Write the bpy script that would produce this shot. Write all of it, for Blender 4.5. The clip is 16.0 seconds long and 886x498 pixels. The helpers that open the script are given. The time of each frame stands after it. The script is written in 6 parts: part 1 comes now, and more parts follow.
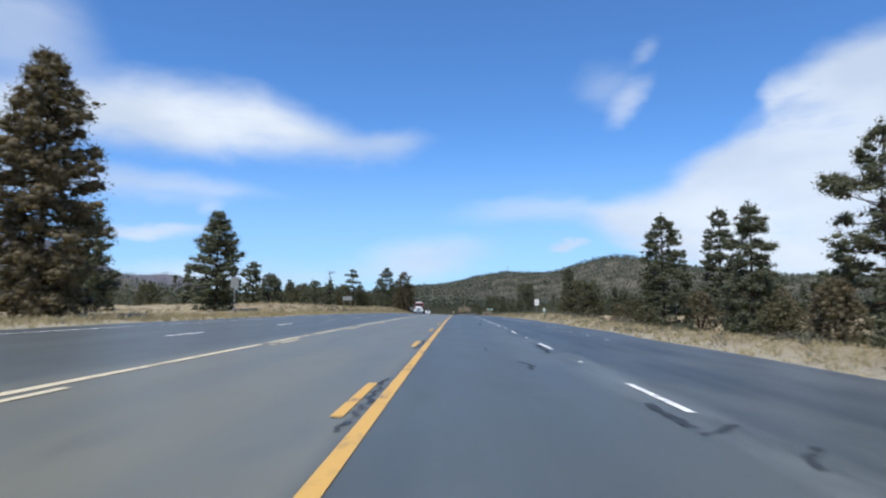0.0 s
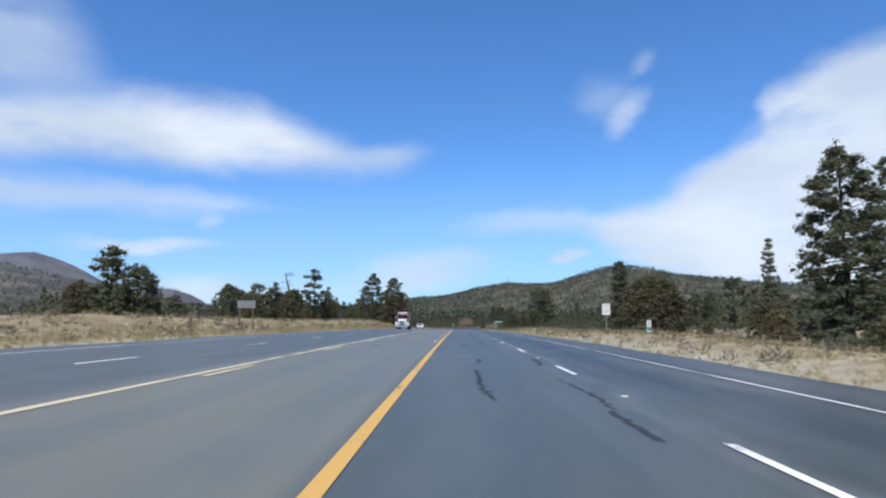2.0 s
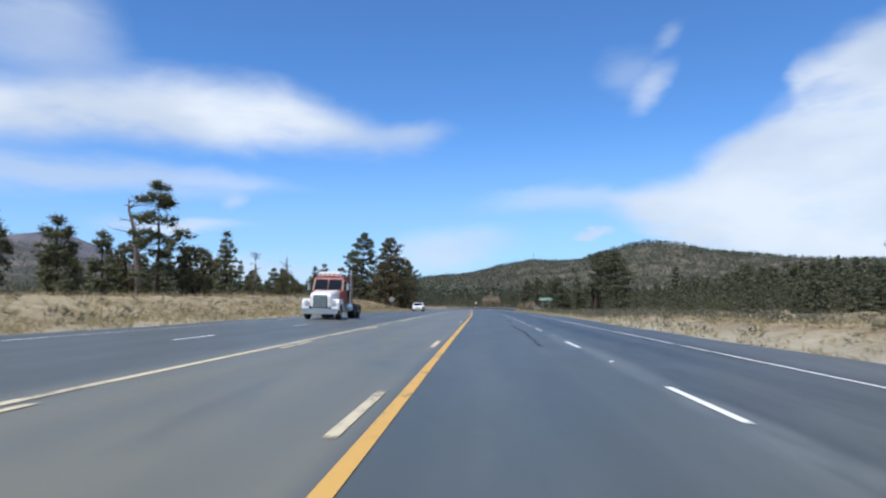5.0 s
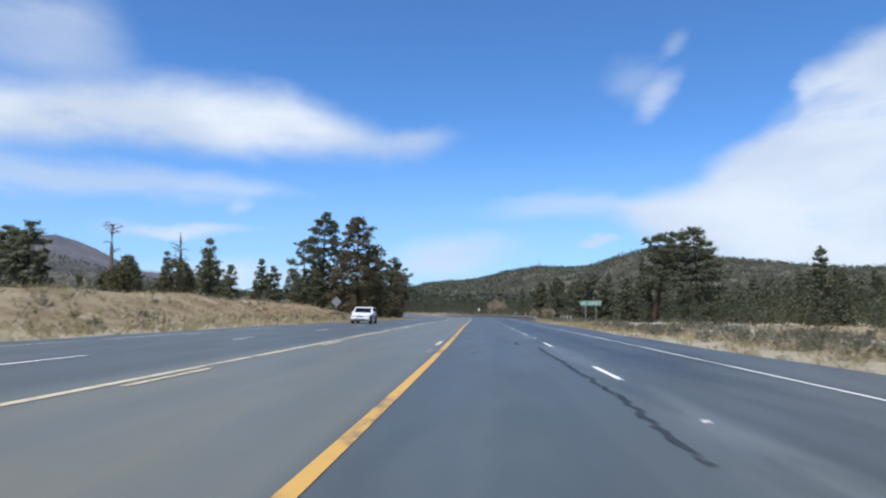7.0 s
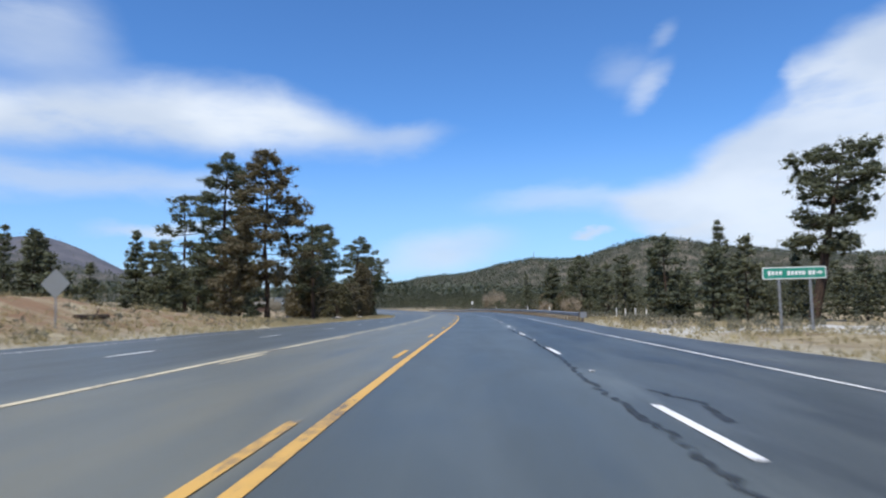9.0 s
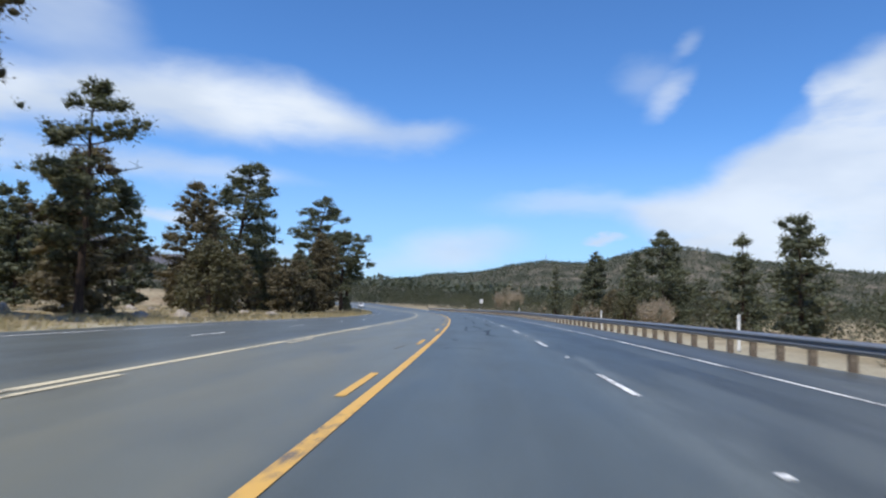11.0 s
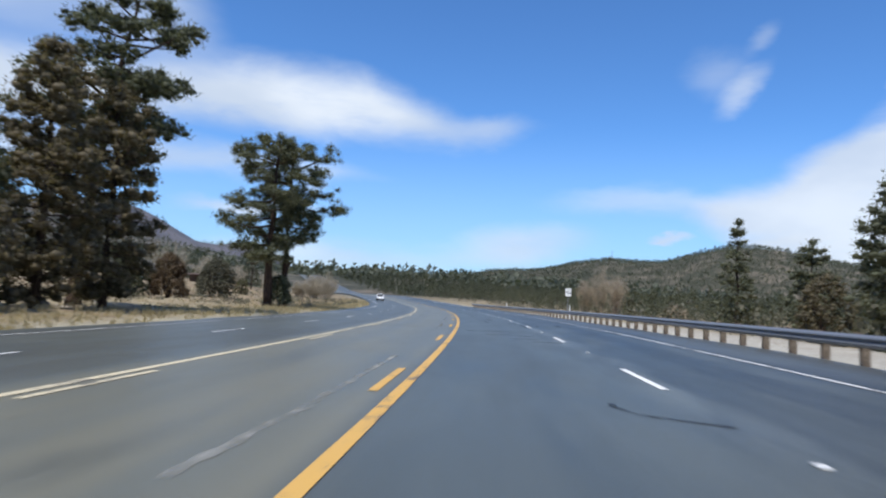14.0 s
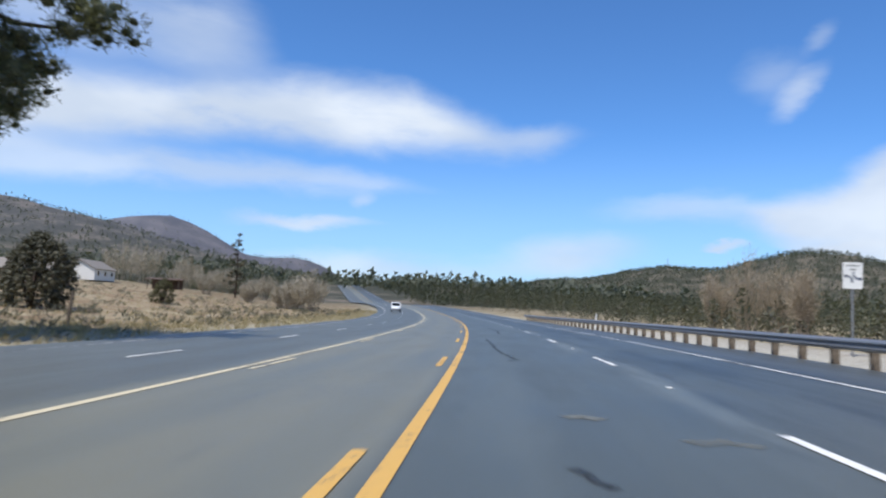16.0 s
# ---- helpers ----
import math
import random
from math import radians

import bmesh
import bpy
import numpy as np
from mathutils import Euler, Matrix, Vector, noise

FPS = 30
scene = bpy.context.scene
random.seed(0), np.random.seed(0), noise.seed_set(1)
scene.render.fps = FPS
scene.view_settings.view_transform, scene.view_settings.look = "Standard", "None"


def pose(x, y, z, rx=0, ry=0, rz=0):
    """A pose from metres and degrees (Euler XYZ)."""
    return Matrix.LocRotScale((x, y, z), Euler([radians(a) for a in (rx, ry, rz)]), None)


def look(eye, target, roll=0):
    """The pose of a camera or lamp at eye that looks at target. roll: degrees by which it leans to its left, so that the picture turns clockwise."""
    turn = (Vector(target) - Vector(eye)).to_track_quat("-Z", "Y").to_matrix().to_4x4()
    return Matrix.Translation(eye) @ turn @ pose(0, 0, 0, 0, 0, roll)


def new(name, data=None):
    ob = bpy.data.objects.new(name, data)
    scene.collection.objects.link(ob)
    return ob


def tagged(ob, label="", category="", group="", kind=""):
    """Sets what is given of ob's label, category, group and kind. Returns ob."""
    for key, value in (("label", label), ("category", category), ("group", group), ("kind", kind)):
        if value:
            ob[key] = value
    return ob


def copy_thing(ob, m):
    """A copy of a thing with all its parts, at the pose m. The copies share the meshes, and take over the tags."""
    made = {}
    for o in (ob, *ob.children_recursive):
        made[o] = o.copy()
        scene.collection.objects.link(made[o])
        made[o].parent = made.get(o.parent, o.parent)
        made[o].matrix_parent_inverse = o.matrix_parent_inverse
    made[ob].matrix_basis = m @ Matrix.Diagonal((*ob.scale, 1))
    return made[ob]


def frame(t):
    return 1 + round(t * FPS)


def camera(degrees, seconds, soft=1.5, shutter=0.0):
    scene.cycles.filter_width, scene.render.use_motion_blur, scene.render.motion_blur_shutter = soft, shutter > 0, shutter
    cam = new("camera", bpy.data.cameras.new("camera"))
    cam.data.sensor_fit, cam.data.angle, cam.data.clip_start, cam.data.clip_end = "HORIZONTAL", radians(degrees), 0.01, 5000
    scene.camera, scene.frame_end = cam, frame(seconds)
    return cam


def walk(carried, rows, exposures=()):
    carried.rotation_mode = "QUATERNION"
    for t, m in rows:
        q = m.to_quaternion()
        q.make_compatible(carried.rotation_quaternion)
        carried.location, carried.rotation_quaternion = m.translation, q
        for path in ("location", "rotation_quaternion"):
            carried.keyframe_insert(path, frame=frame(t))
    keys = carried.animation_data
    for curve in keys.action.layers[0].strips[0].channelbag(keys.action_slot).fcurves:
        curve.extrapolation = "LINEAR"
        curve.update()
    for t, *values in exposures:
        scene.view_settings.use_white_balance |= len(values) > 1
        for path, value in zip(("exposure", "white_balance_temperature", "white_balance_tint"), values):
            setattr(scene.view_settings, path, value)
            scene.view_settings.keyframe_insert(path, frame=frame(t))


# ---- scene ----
cam = camera(65.03, 16.0, soft=2.2, shutter=0.2)
walk(cam, [
    (0.0, pose(0.88, 5.14, 1.189, 95.38, -0.02, 1.15)),
    (0.5, pose(0.91, 18.30, 1.347, 95.34, 2.02, 1.24)),
    (1.0, pose(0.93, 31.51, 1.494, 94.73, 2.35, 1.38)),
    (1.5, pose(0.95, 44.82, 1.631, 96.22, 1.55, 1.07)),
    (2.0, pose(0.96, 58.28, 1.758, 96.39, 0.41, 1.18)),
    (2.5, pose(0.97, 71.81, 1.871, 96.63, 0.83, 1.72)),
    (3.0, pose(0.92, 85.35, 1.969, 96.36, 1.98, 2.01)),
    (3.5, pose(0.86, 98.96, 2.049, 95.73, 1.77, 2.33)),
    (4.0, pose(0.88, 112.70, 2.109, 95.37, 0.92, 2.78)),
    (6.5, pose(1.15, 181.99, 2.222, 93.85, 0.54, 3.39)),
    (7.0, pose(1.23, 195.92, 2.220, 95.15, 0.24, 3.50)),
    (7.5, pose(1.30, 209.89, 2.210, 94.95, 0.36, 3.82)),
    (8.0, pose(1.22, 223.88, 2.194, 94.58, 1.31, 4.14)),
    (8.5, pose(1.12, 237.89, 2.170, 94.54, 1.70, 4.38)),
    (9.0, pose(0.95, 251.95, 2.138, 94.71, 1.36, 3.05)),
    (11.5, pose(-0.05, 322.52, 1.888, 94.51, -2.79, 4.54)),
    (12.0, pose(-0.44, 336.87, 1.847, 94.66, -3.77, 5.31)),
    (12.5, pose(-0.94, 351.06, 1.781, 94.84, -3.93, 6.17)),
    (13.0, pose(-1.63, 365.23, 1.696, 94.40, -3.22, 7.38)),
    (13.5, pose(-2.53, 379.34, 1.616, 93.61, -2.90, 7.96)),
    (14.0, pose(-3.57, 393.40, 1.549, 94.02, -3.21, 8.70)),
    (14.5, pose(-4.89, 407.33, 1.487, 93.81, -2.67, 9.02)),
    (15.0, pose(-6.43, 421.23, 1.415, 95.17, -2.75, 9.14)),
    (15.5, pose(-8.08, 434.31, 1.340, 94.55, -4.07, 11.56)),
    (16.0, pose(-9.97, 447.94, 1.256, 94.73, -2.68, 12.79)),
], exposures=[(0.0, 0.25), (16.0, 0.25)])

# ---------- world and sun ----------
SUN_AZ, SUN_EL = radians(-156), radians(61)      # clockwise from +y: the sun stands to the left and behind
SKY_STRENGTH = 0.118
to_sun = Vector((math.sin(SUN_AZ) * math.cos(SUN_EL), math.cos(SUN_AZ) * math.cos(SUN_EL), math.sin(SUN_EL)))
sun = new("sun", bpy.data.lights.new("sun", "SUN"))
sun.data.energy, sun.data.angle, sun.data.color = 3.9, radians(0.55), (1.0, 0.95, 0.87)
sun.matrix_world = look((0, 0, 200), Vector((0, 0, 200)) - to_sun)


class Nodes:
    """A small helper to write node trees as expressions."""

    def __init__(self, tree):
        self.tree = tree
        tree.nodes.clear()

    def add(self, kind, inputs=None, **settings):
        n = self.tree.nodes.new(kind)
        for k, v in settings.items():
            setattr(n, k, v)
        for k, v in (inputs or {}).items():
            self.put(n.inputs[k], v)
        return n

    def put(self, socket, v):
        if isinstance(v, bpy.types.NodeSocket):
            self.tree.links.new(v, socket)
        elif v is not None:
            socket.default_value = v

    def math(self, op, a, b=0.0, c=0.0):
        n = self.add("ShaderNodeMath", operation=op)
        for s, v in zip(n.inputs, (a, b, c)):
            self.put(s, v)
        return n.outputs[0]

    def ramp(self, v, stops):
        n = self.add("ShaderNodeValToRGB")
        self.put(n.inputs[0], v)
        e = n.color_ramp.elements
        while len(e) < len(stops):
            e.new(0.5)
        for el, (p, c) in zip(e, stops):
            el.position, el.color = p, (*c, 1) if not isinstance(c, (int, float)) else (c, c, c, 1)
        return n.outputs[0]

    def mix(self, f, a, b, blend="MIX"):
        n = self.add("ShaderNodeMix", data_type="RGBA", blend_type=blend)
        for k, v in ((0, f), (6, a), (7, b)):
            self.put(n.inputs[k], (*v, 1) if isinstance(v, tuple) and len(v) == 3 else v)
        return n.outputs[2]

    def noise(self, vec, scale, detail=4.0, rough=0.55, distort=0.0):
        n = self.add("ShaderNodeTexNoise", {"Scale": scale, "Detail": detail, "Roughness": rough, "Distortion": distort})
        self.put(n.inputs["Vector"], vec)
        return n.outputs["Fac"]

    def stretch(self, vec, scale):
        n = self.add("ShaderNodeVectorMath", operation="MULTIPLY")
        self.put(n.inputs[0], vec)
        n.inputs[1].default_value = scale
        return n.outputs[0]

    def smooth(self, v, lo, hi):
        n = self.add("ShaderNodeMapRange", {"From Min": lo, "From Max": hi}, interpolation_type="SMOOTHSTEP")
        self.put(n.inputs["Value"], v)
        return n.outputs["Result"]


world = bpy.data.worlds.new("world")
scene.world = world
world.use_nodes = True
w = Nodes(world.node_tree)
sky = w.add("ShaderNodeTexSky", sky_type="NISHITA", sun_disc=False, sun_elevation=SUN_EL, sun_rotation=SUN_AZ,
            altitude=2000, air_density=1.0, dust_density=0.35, ozone_density=2.2)
view = w.add("ShaderNodeTexCoord").outputs["Generated"]
sep = w.add("ShaderNodeSeparateXYZ", {0: view})
az = w.math("DEGREES", w.math("ARCTAN2", w.math("MULTIPLY", sep.outputs[0], -1.0), sep.outputs[1]))
el = w.math("DEGREES", w.math("ARCSINE", sep.outputs[2]))
# ragged edges: the directions are pushed about by noise before the cloud bodies are drawn
warp1 = w.noise(w.stretch(view, (1, 1, 2.2)), 4.0, 5.0, 0.55)
warp2 = w.noise(w.stretch(view, (1.3, 1, 3.0)), 6.0, 6.0, 0.55, 0.2)
waz = w.math("ADD", az, w.math("MULTIPLY", w.math("SUBTRACT", warp1, 0.5), 6.0))
wel = w.math("ADD", el, w.math("MULTIPLY", w.math("SUBTRACT", warp2, 0.5), 3.0))


def outline(points):
    """A curve of elevation over azimuth, both in degrees, through (azimuth, elevation) points."""
    r = w.ramp(w.math("DIVIDE", w.math("ADD", waz, 75.0), 150.0), [((a + 75) / 150, e / 30) for a, e in points])
    return w.math("MULTIPLY", r, 30.0)


def bank(top, bottom, soft_top, soft_bottom, weight):
    """A cloud bank between two outlines, fading over so many degrees at its upper and lower edge."""
    up = w.smooth(w.math("DIVIDE", w.math("SUBTRACT", outline(top), wel), soft_top), 0.0, 1.0)
    low = w.smooth(w.math("DIVIDE", w.math("SUBTRACT", wel, outline(bottom)), soft_bottom), 0.0, 1.0)
    return w.math("MULTIPLY", w.math("MULTIPLY", up, low), weight)


def cloud(a0, e0, half_az, half_el, tilt, weight, edge=0.75):
    """An elongated cloud body round azimuth a0 and elevation e0, in degrees; tilt lifts its left end."""
    c, s = math.cos(radians(tilt)), math.sin(radians(tilt))
    da, de = w.math("SUBTRACT", waz, a0), w.math("SUBTRACT", wel, e0)
    u = w.math("ADD", w.math("MULTIPLY", da, c / half_az), w.math("MULTIPLY", de, s / half_az))
    v = w.math("ADD", w.math("MULTIPLY", da, -s / half_el), w.math("MULTIPLY", de, c / half_el))
    r = w.math("SQRT", w.math("ADD", w.math("MULTIPLY", u, u), w.math("MULTIPLY", v, v)))
    return w.math("MULTIPLY", w.smooth(r, 1.0 + edge * 0.35, 1.0 - edge), weight)


bodies = [
    # the long bank to the left and its thinner companions
    bank([(-1, 14.6), (1.5, 15.4), (4, 15.6), (7, 15.4), (12, 17.0), (16, 18.9), (26, 19.0), (35, 17.6), (48, 17.0), (70, 14.0)],
         [(-1, 14.6), (1.5, 13.6), (4, 11.8), (7, 11.2), (20, 11.5), (35, 10.8), (48, 8.5), (70, 6.0)], 3.4, 3.2, 0.97),
    bank([(12, 9.2), (18, 11.2), (35, 12.0), (60, 10.8)], [(12, 9.0), (18, 8.4), (35, 7.6), (60, 5.4)], 1.9, 1.9, 0.60),
    cloud(33.5, 20.0, 6.5, 3.6, 25, 0.55, 0.95), cloud(44, 20.0, 10, 4.0, 5, 0.5, 0.95), cloud(20.0, 8.4, 1.0, 0.7, 0, 0.45, 0.9),
    cloud(5.2, 14.3, 3.0, 1.0, -12, 0.4, 0.98), cloud(-5.5, 8.7, 6.5, 1.0, -3, 0.42, 0.98), cloud(24.3, 6.3, 5.5, 0.7, -1, 0.8, 0.85), cloud(20, 2.6, 13, 1.5, -3, 0.6, 0.9), cloud(2.6, 4.4, 6.5, 2.0, -8, 0.7, 0.95),
    # the broad sheet to the right
    bank([(-70, 21), (-45, 22), (-33, 20.8), (-29, 19.8), (-25, 18.2), (-23.5, 15.6), (-20, 13.2), (-16, 10.7), (-8, 9.5), (-1, 8.8)],
         [(-70, 0.5), (-30, 0.5), (-22, 1.2), (-15, 3.8), (-10, 6.4), (-1, 8.0)], 2.8, 2.6, 0.90),
    cloud(-9.7, 5.5, 1.7, 0.30, -2, 0.85, 0.7), cloud(-16.5, 5.7, 3.5, 0.5, 0, 0.6, 0.9),
    cloud(-14.3, 16.9, 2.8, 0.8, -38, 0.55, 0.98), cloud(-12.9, 17.9, 2.8, 1.7, -8, 0.30, 0.98), cloud(-16.0, 20.4, 1.4, 0.8, -45, 0.30, 0.98),
    cloud(110, 22, 40, 8.0, 10, 0.5, 0.9), cloud(-120, 25, 50, 9.0, -8, 0.5, 0.9), cloud(170, 18, 40, 5.0, 0, 0.5, 0.9),
]
cover = bodies[0]
for b in bodies[1:]:
    cover = w.math("SUBTRACT", w.math("ADD", cover, b), w.math("MULTIPLY", cover, b))
texture = w.noise(w.stretch(view, (1.0, 1.0, 3.0)), 5.0, 7.0, 0.55, 0.3)
streaks = w.noise(w.stretch(view, (1.0, 1.0, 4.5)), 15.0, 6.0, 0.6, 0.6)
cover = w.math("MULTIPLY", cover, w.smooth(w.math("ADD", texture, w.math("MULTIPLY", w.math("SUBTRACT", streaks, 0.5), 0.35)), -0.10, 0.52))
# a thin general veil near the horizon
veil = w.math("MULTIPLY", w.smooth(el, 15.0, 0.0), 0.62)
shade = w.smooth(w.noise(w.stretch(view, (1, 1, 2.0)), 4.0, 4.0, 0.5), 0.35, 0.7)
white = w.mix(shade, (4.4, 5.1, 6.2), (5.9, 6.45, 7.2))
background = w.add("ShaderNodeBackground", {"Color": w.mix(cover, w.mix(veil, w.mix(1.0, sky.outputs[0], (0.60, 0.98, 1.36), "MULTIPLY"), (3.0, 4.35, 6.2)), white),
                                            "Strength": SKY_STRENGTH})
w.add("ShaderNodeOutputWorld", {"Surface": background.outputs[0]})

# ---------- materials ----------


def material(name):
    m = bpy.data.materials.new(name)
    m.use_nodes = True
    return m, Nodes(m.node_tree)


def surface(n, color, rough=0.8, metal=0.0, bump=None, bump_size=0.02, spec=0.5):
    b = n.add("ShaderNodeBsdfPrincipled", {"Metallic": metal, "Specular IOR Level": spec})
    n.put(b.inputs["Base Color"], (*color, 1) if isinstance(color, tuple) else color)
    n.put(b.inputs["Roughness"], rough)
    if bump is not None:
        n.put(b.inputs["Normal"], n.add("ShaderNodeBump", {"Height": bump, "Distance": bump_size, "Strength": 0.6}).outputs[0])
    n.add("ShaderNodeOutputMaterial", {"Surface": b.outputs[0]})


def simple(name, color, rough=0.6, metal=0.0, scale=6.0, vary=0.18, dirt=(0.2, 0.16, 0.12), dirt_amount=0.15, spec=0.5):
    """A plain coat of paint, metal or rubber with two scales of unevenness."""
    m, n = material(name)
    pos = n.add("ShaderNodeTexCoord").outputs["Object"]
    grain = n.noise(pos, scale * 9, 5.0)
    stain = n.noise(pos, scale * 0.6, 5.0, 0.6)
    c = n.mix(n.math("MULTIPLY", n.smooth(stain, 0.45, 0.8), dirt_amount), color, dirt)
    c = n.mix(n.math("MULTIPLY", grain, vary), c, tuple(v * 0.55 for v in color))
    surface(n, c, n.math("ADD", n.math("MULTIPLY", stain, 0.25), rough - 0.12), metal, grain, 0.002, spec)
    return m


def leafy(name, dark, light, passing=0.3, scale=0.9):
    m, n = material(name)
    pos = n.add("ShaderNodeTexCoord").outputs["Object"]
    isle = n.add("ShaderNodeNewGeometry").outputs["Random Per Island"]
    tone = n.math("ADD", n.math("MULTIPLY", n.noise(pos, scale, 3.0), 0.75), n.math("MULTIPLY", isle, 0.3))
    own = n.add("ShaderNodeObjectInfo").outputs["Random"]
    c = n.mix(n.smooth(tone, 0.3, 0.85), dark, light)
    c = n.mix(n.math("MULTIPLY", own, 0.3), c, tuple(0.5 * (a + b) for a, b in zip(light, (0.12, 0.09, 0.04))))
    d = n.add("ShaderNodeBsdfPrincipled", {"Roughness": 0.6, "Specular IOR Level": 0.35})
    n.put(d.inputs["Base Color"], c)
    t = n.add("ShaderNodeBsdfTranslucent")
    n.put(t.inputs["Color"], n.mix(1.0, c, (1.25, 1.2, 0.6), "MULTIPLY"))
    s = n.add("ShaderNodeMixShader", {0: passing, 1: d.outputs[0], 2: t.outputs[0]})
    n.add("ShaderNodeOutputMaterial", {"Surface": s.outputs[0]})
    return m


# asphalt: the map across (u, metres from the yellow line) and along (v, metres) is carried by the mesh
YL, WL, EL, WR, ER = -4.08, -7.36, -10.80, 3.66, 7.12        # the painted lines, metres right of the near yellow line
ASPHALT, n = material("asphalt")
uv = n.add("ShaderNodeUVMap", uv_map="lane").outputs[0]
lane = n.add("ShaderNodeSeparateXYZ", {0: uv})
across, along = lane.outputs[0], lane.outputs[1]
grit = n.noise(n.stretch(uv, (1, 1, 1)), 38.0, 4.0, 0.7)
mottle = n.noise(n.stretch(uv, (1.0, 0.22, 1)), 0.9, 6.0, 0.62)
streak = n.noise(n.stretch(uv, (1.4, 0.02, 1)), 1.6, 5.0, 0.6)
wander = n.math("ADD", across, n.math("MULTIPLY", n.math("SUBTRACT", n.noise(n.stretch(uv, (0.3, 0.05, 1)), 1.0, 3.0), 0.5), 0.5))
middle = n.math("MULTIPLY", n.smooth(wander, -5.0, -4.3), n.smooth(wander, 0.1, -0.35))
oncoming = n.smooth(wander, -4.3, -5.0)
c = n.mix(middle, (0.069, 0.077, 0.066), (0.160, 0.153, 0.108))
c = n.mix(oncoming, c, (0.079, 0.081, 0.064))
edge_dark = n.math("MULTIPLY", n.smooth(wander, -9.9, -11.0), 0.6)
c = n.mix(edge_dark, c, (0.050, 0.055, 0.050))
c = n.mix(n.math("MULTIPLY", n.smooth(wander, 2.9, 4.4), 0.85), c, (0.026, 0.030, 0.028))
shoulder = n.smooth(wander, 7.2, 8.0)
c = n.mix(n.math("MULTIPLY", shoulder, 0.7), c, (0.070, 0.072, 0.066))
beside = n.smooth(n.math("ABSOLUTE", n.math("SUBTRACT", wander, WR)), 0.75, 0.05)
c = n.mix(n.math("MULTIPLY", n.math("MULTIPLY", beside, n.smooth(n.noise(n.stretch(uv, (0.6, 0.09, 1)), 1.0, 5.0, 0.65), 0.42, 0.62)), 0.75), c, (0.150, 0.165, 0.150))
# polished wheel tracks
tracks = n.math("ABSOLUTE", n.math("SINE", n.math("MULTIPLY", n.math("SUBTRACT", wander, 0.05), math.pi / 1.83)))
c = n.mix(n.math("MULTIPLY", n.smooth(tracks, 0.6, 1.0), 0.28), c, (0.094, 0.106, 0.094))
blotch = n.noise(n.stretch(uv, (0.5, 0.10, 1)), 1.0, 5.0, 0.6, 0.6)
c = n.mix(n.math("MULTIPLY", n.smooth(blotch, 0.48, 0.62), 0.34), c, (0.112, 0.122, 0.105))
c = n.mix(n.math("MULTIPLY", n.smooth(streak, 0.45, 0.75), 0.26), c, (0.116, 0.126, 0.108))
c = n.mix(n.math("MULTIPLY", n.smooth(mottle, 0.5, 0.2), 0.55), c, (0.039, 0.044, 0.040))
c = n.mix(n.math("MULTIPLY", n.smooth(grit, 0.45, 0.8), 0.40), c, (0.155, 0.165, 0.140))
surface(n, c, n.math("ADD", 0.36, n.math("MULTIPLY", mottle, 0.20)), 0.0, grit, 0.004, 0.6)


def road_paint(name, color, wear):
    m, n = material(name)
    pos = n.add("ShaderNodeNewGeometry").outputs["Position"]
    chips = n.noise(pos, 7.0, 8.0, 0.75)
    wide = n.noise(pos, 0.35, 4.0, 0.6)
    gone = n.smooth(n.math("ADD", n.math("MULTIPLY", chips, 0.65), n.math("MULTIPLY", wide, 0.5)), 0.64 - wear, 0.72 - wear * 0.5)
    surface(n, n.mix(gone, color, (0.10, 0.098, 0.095)), 0.65, 0.0, chips, 0.003)
    return m


YELLOW = road_paint("yellow_road_paint", (0.61, 0.36, 0.085), 0.025)
YELLOW_WORN = road_paint("worn_yellow_road_paint", (0.60, 0.52, 0.35), 0.06)
WHITE_LINE = road_paint("white_road_paint", (0.78, 0.78, 0.76), 0.06)
PALE_LINE = road_paint("worn_white_road_paint", (0.68, 0.67, 0.64), 0.075)


def patchy(name, color, scale, lo, hi, rough=0.6):
    """A thin film on the pavement, worn through in patches, so that the asphalt shows between."""
    m, n = material(name)
    pos = n.add("ShaderNodeNewGeometry").outputs["Position"]
    film = n.smooth(n.math("ADD", n.math("MULTIPLY", n.noise(pos, scale, 6.0, 0.7), 0.7), n.math("MULTIPLY", n.noise(pos, scale * 0.2, 3.0), 0.3)), lo, hi)
    b = n.add("ShaderNodeBsdfPrincipled", {"Roughness": rough, "Base Color": (*color, 1)})
    mix = n.add("ShaderNodeMixShader", {0: film, 1: n.add("ShaderNodeBsdfTransparent").outputs[0], 2: b.outputs[0]})
    n.add("ShaderNodeOutputMaterial", {"Surface": mix.outputs[0]})
    return m


TAR = patchy("crack_tar", (0.030, 0.033, 0.033), 3.4, 0.38, 0.56)
SCRAPE = patchy("pale_scrape", (0.270, 0.270, 0.245), 2.2, 0.40, 0.62, 0.85)
FAINT_SCRAPE = patchy("faint_scrape", (0.150, 0.160, 0.148), 1.4, 0.36, 0.62, 0.85)

GROUND, n = material("dry_ground")
pos = n.add("ShaderNodeNewGeometry").outputs["Position"]
wood = n.add("ShaderNodeAttribute", attribute_name="cover").outputs["Fac"]
verge = n.add("ShaderNodeAttribute", attribute_name="verge").outputs["Fac"]
n1, n2, n3 = n.noise(pos, 0.07, 6.0, 0.6), n.noise(pos, 0.55, 6.0, 0.65), n.noise(pos, 5.0, 6.0, 0.7)
red = n.add("ShaderNodeAttribute", attribute_name="red_soil").outputs["Fac"]
c = n.mix(n.smooth(n1, 0.35, 0.65), (0.262, 0.213, 0.133), (0.355, 0.300, 0.195))
c = n.mix(n.math("MULTIPLY", n.smooth(n2, 0.48, 0.62), 0.8), c, (0.190, 0.138, 0.084))
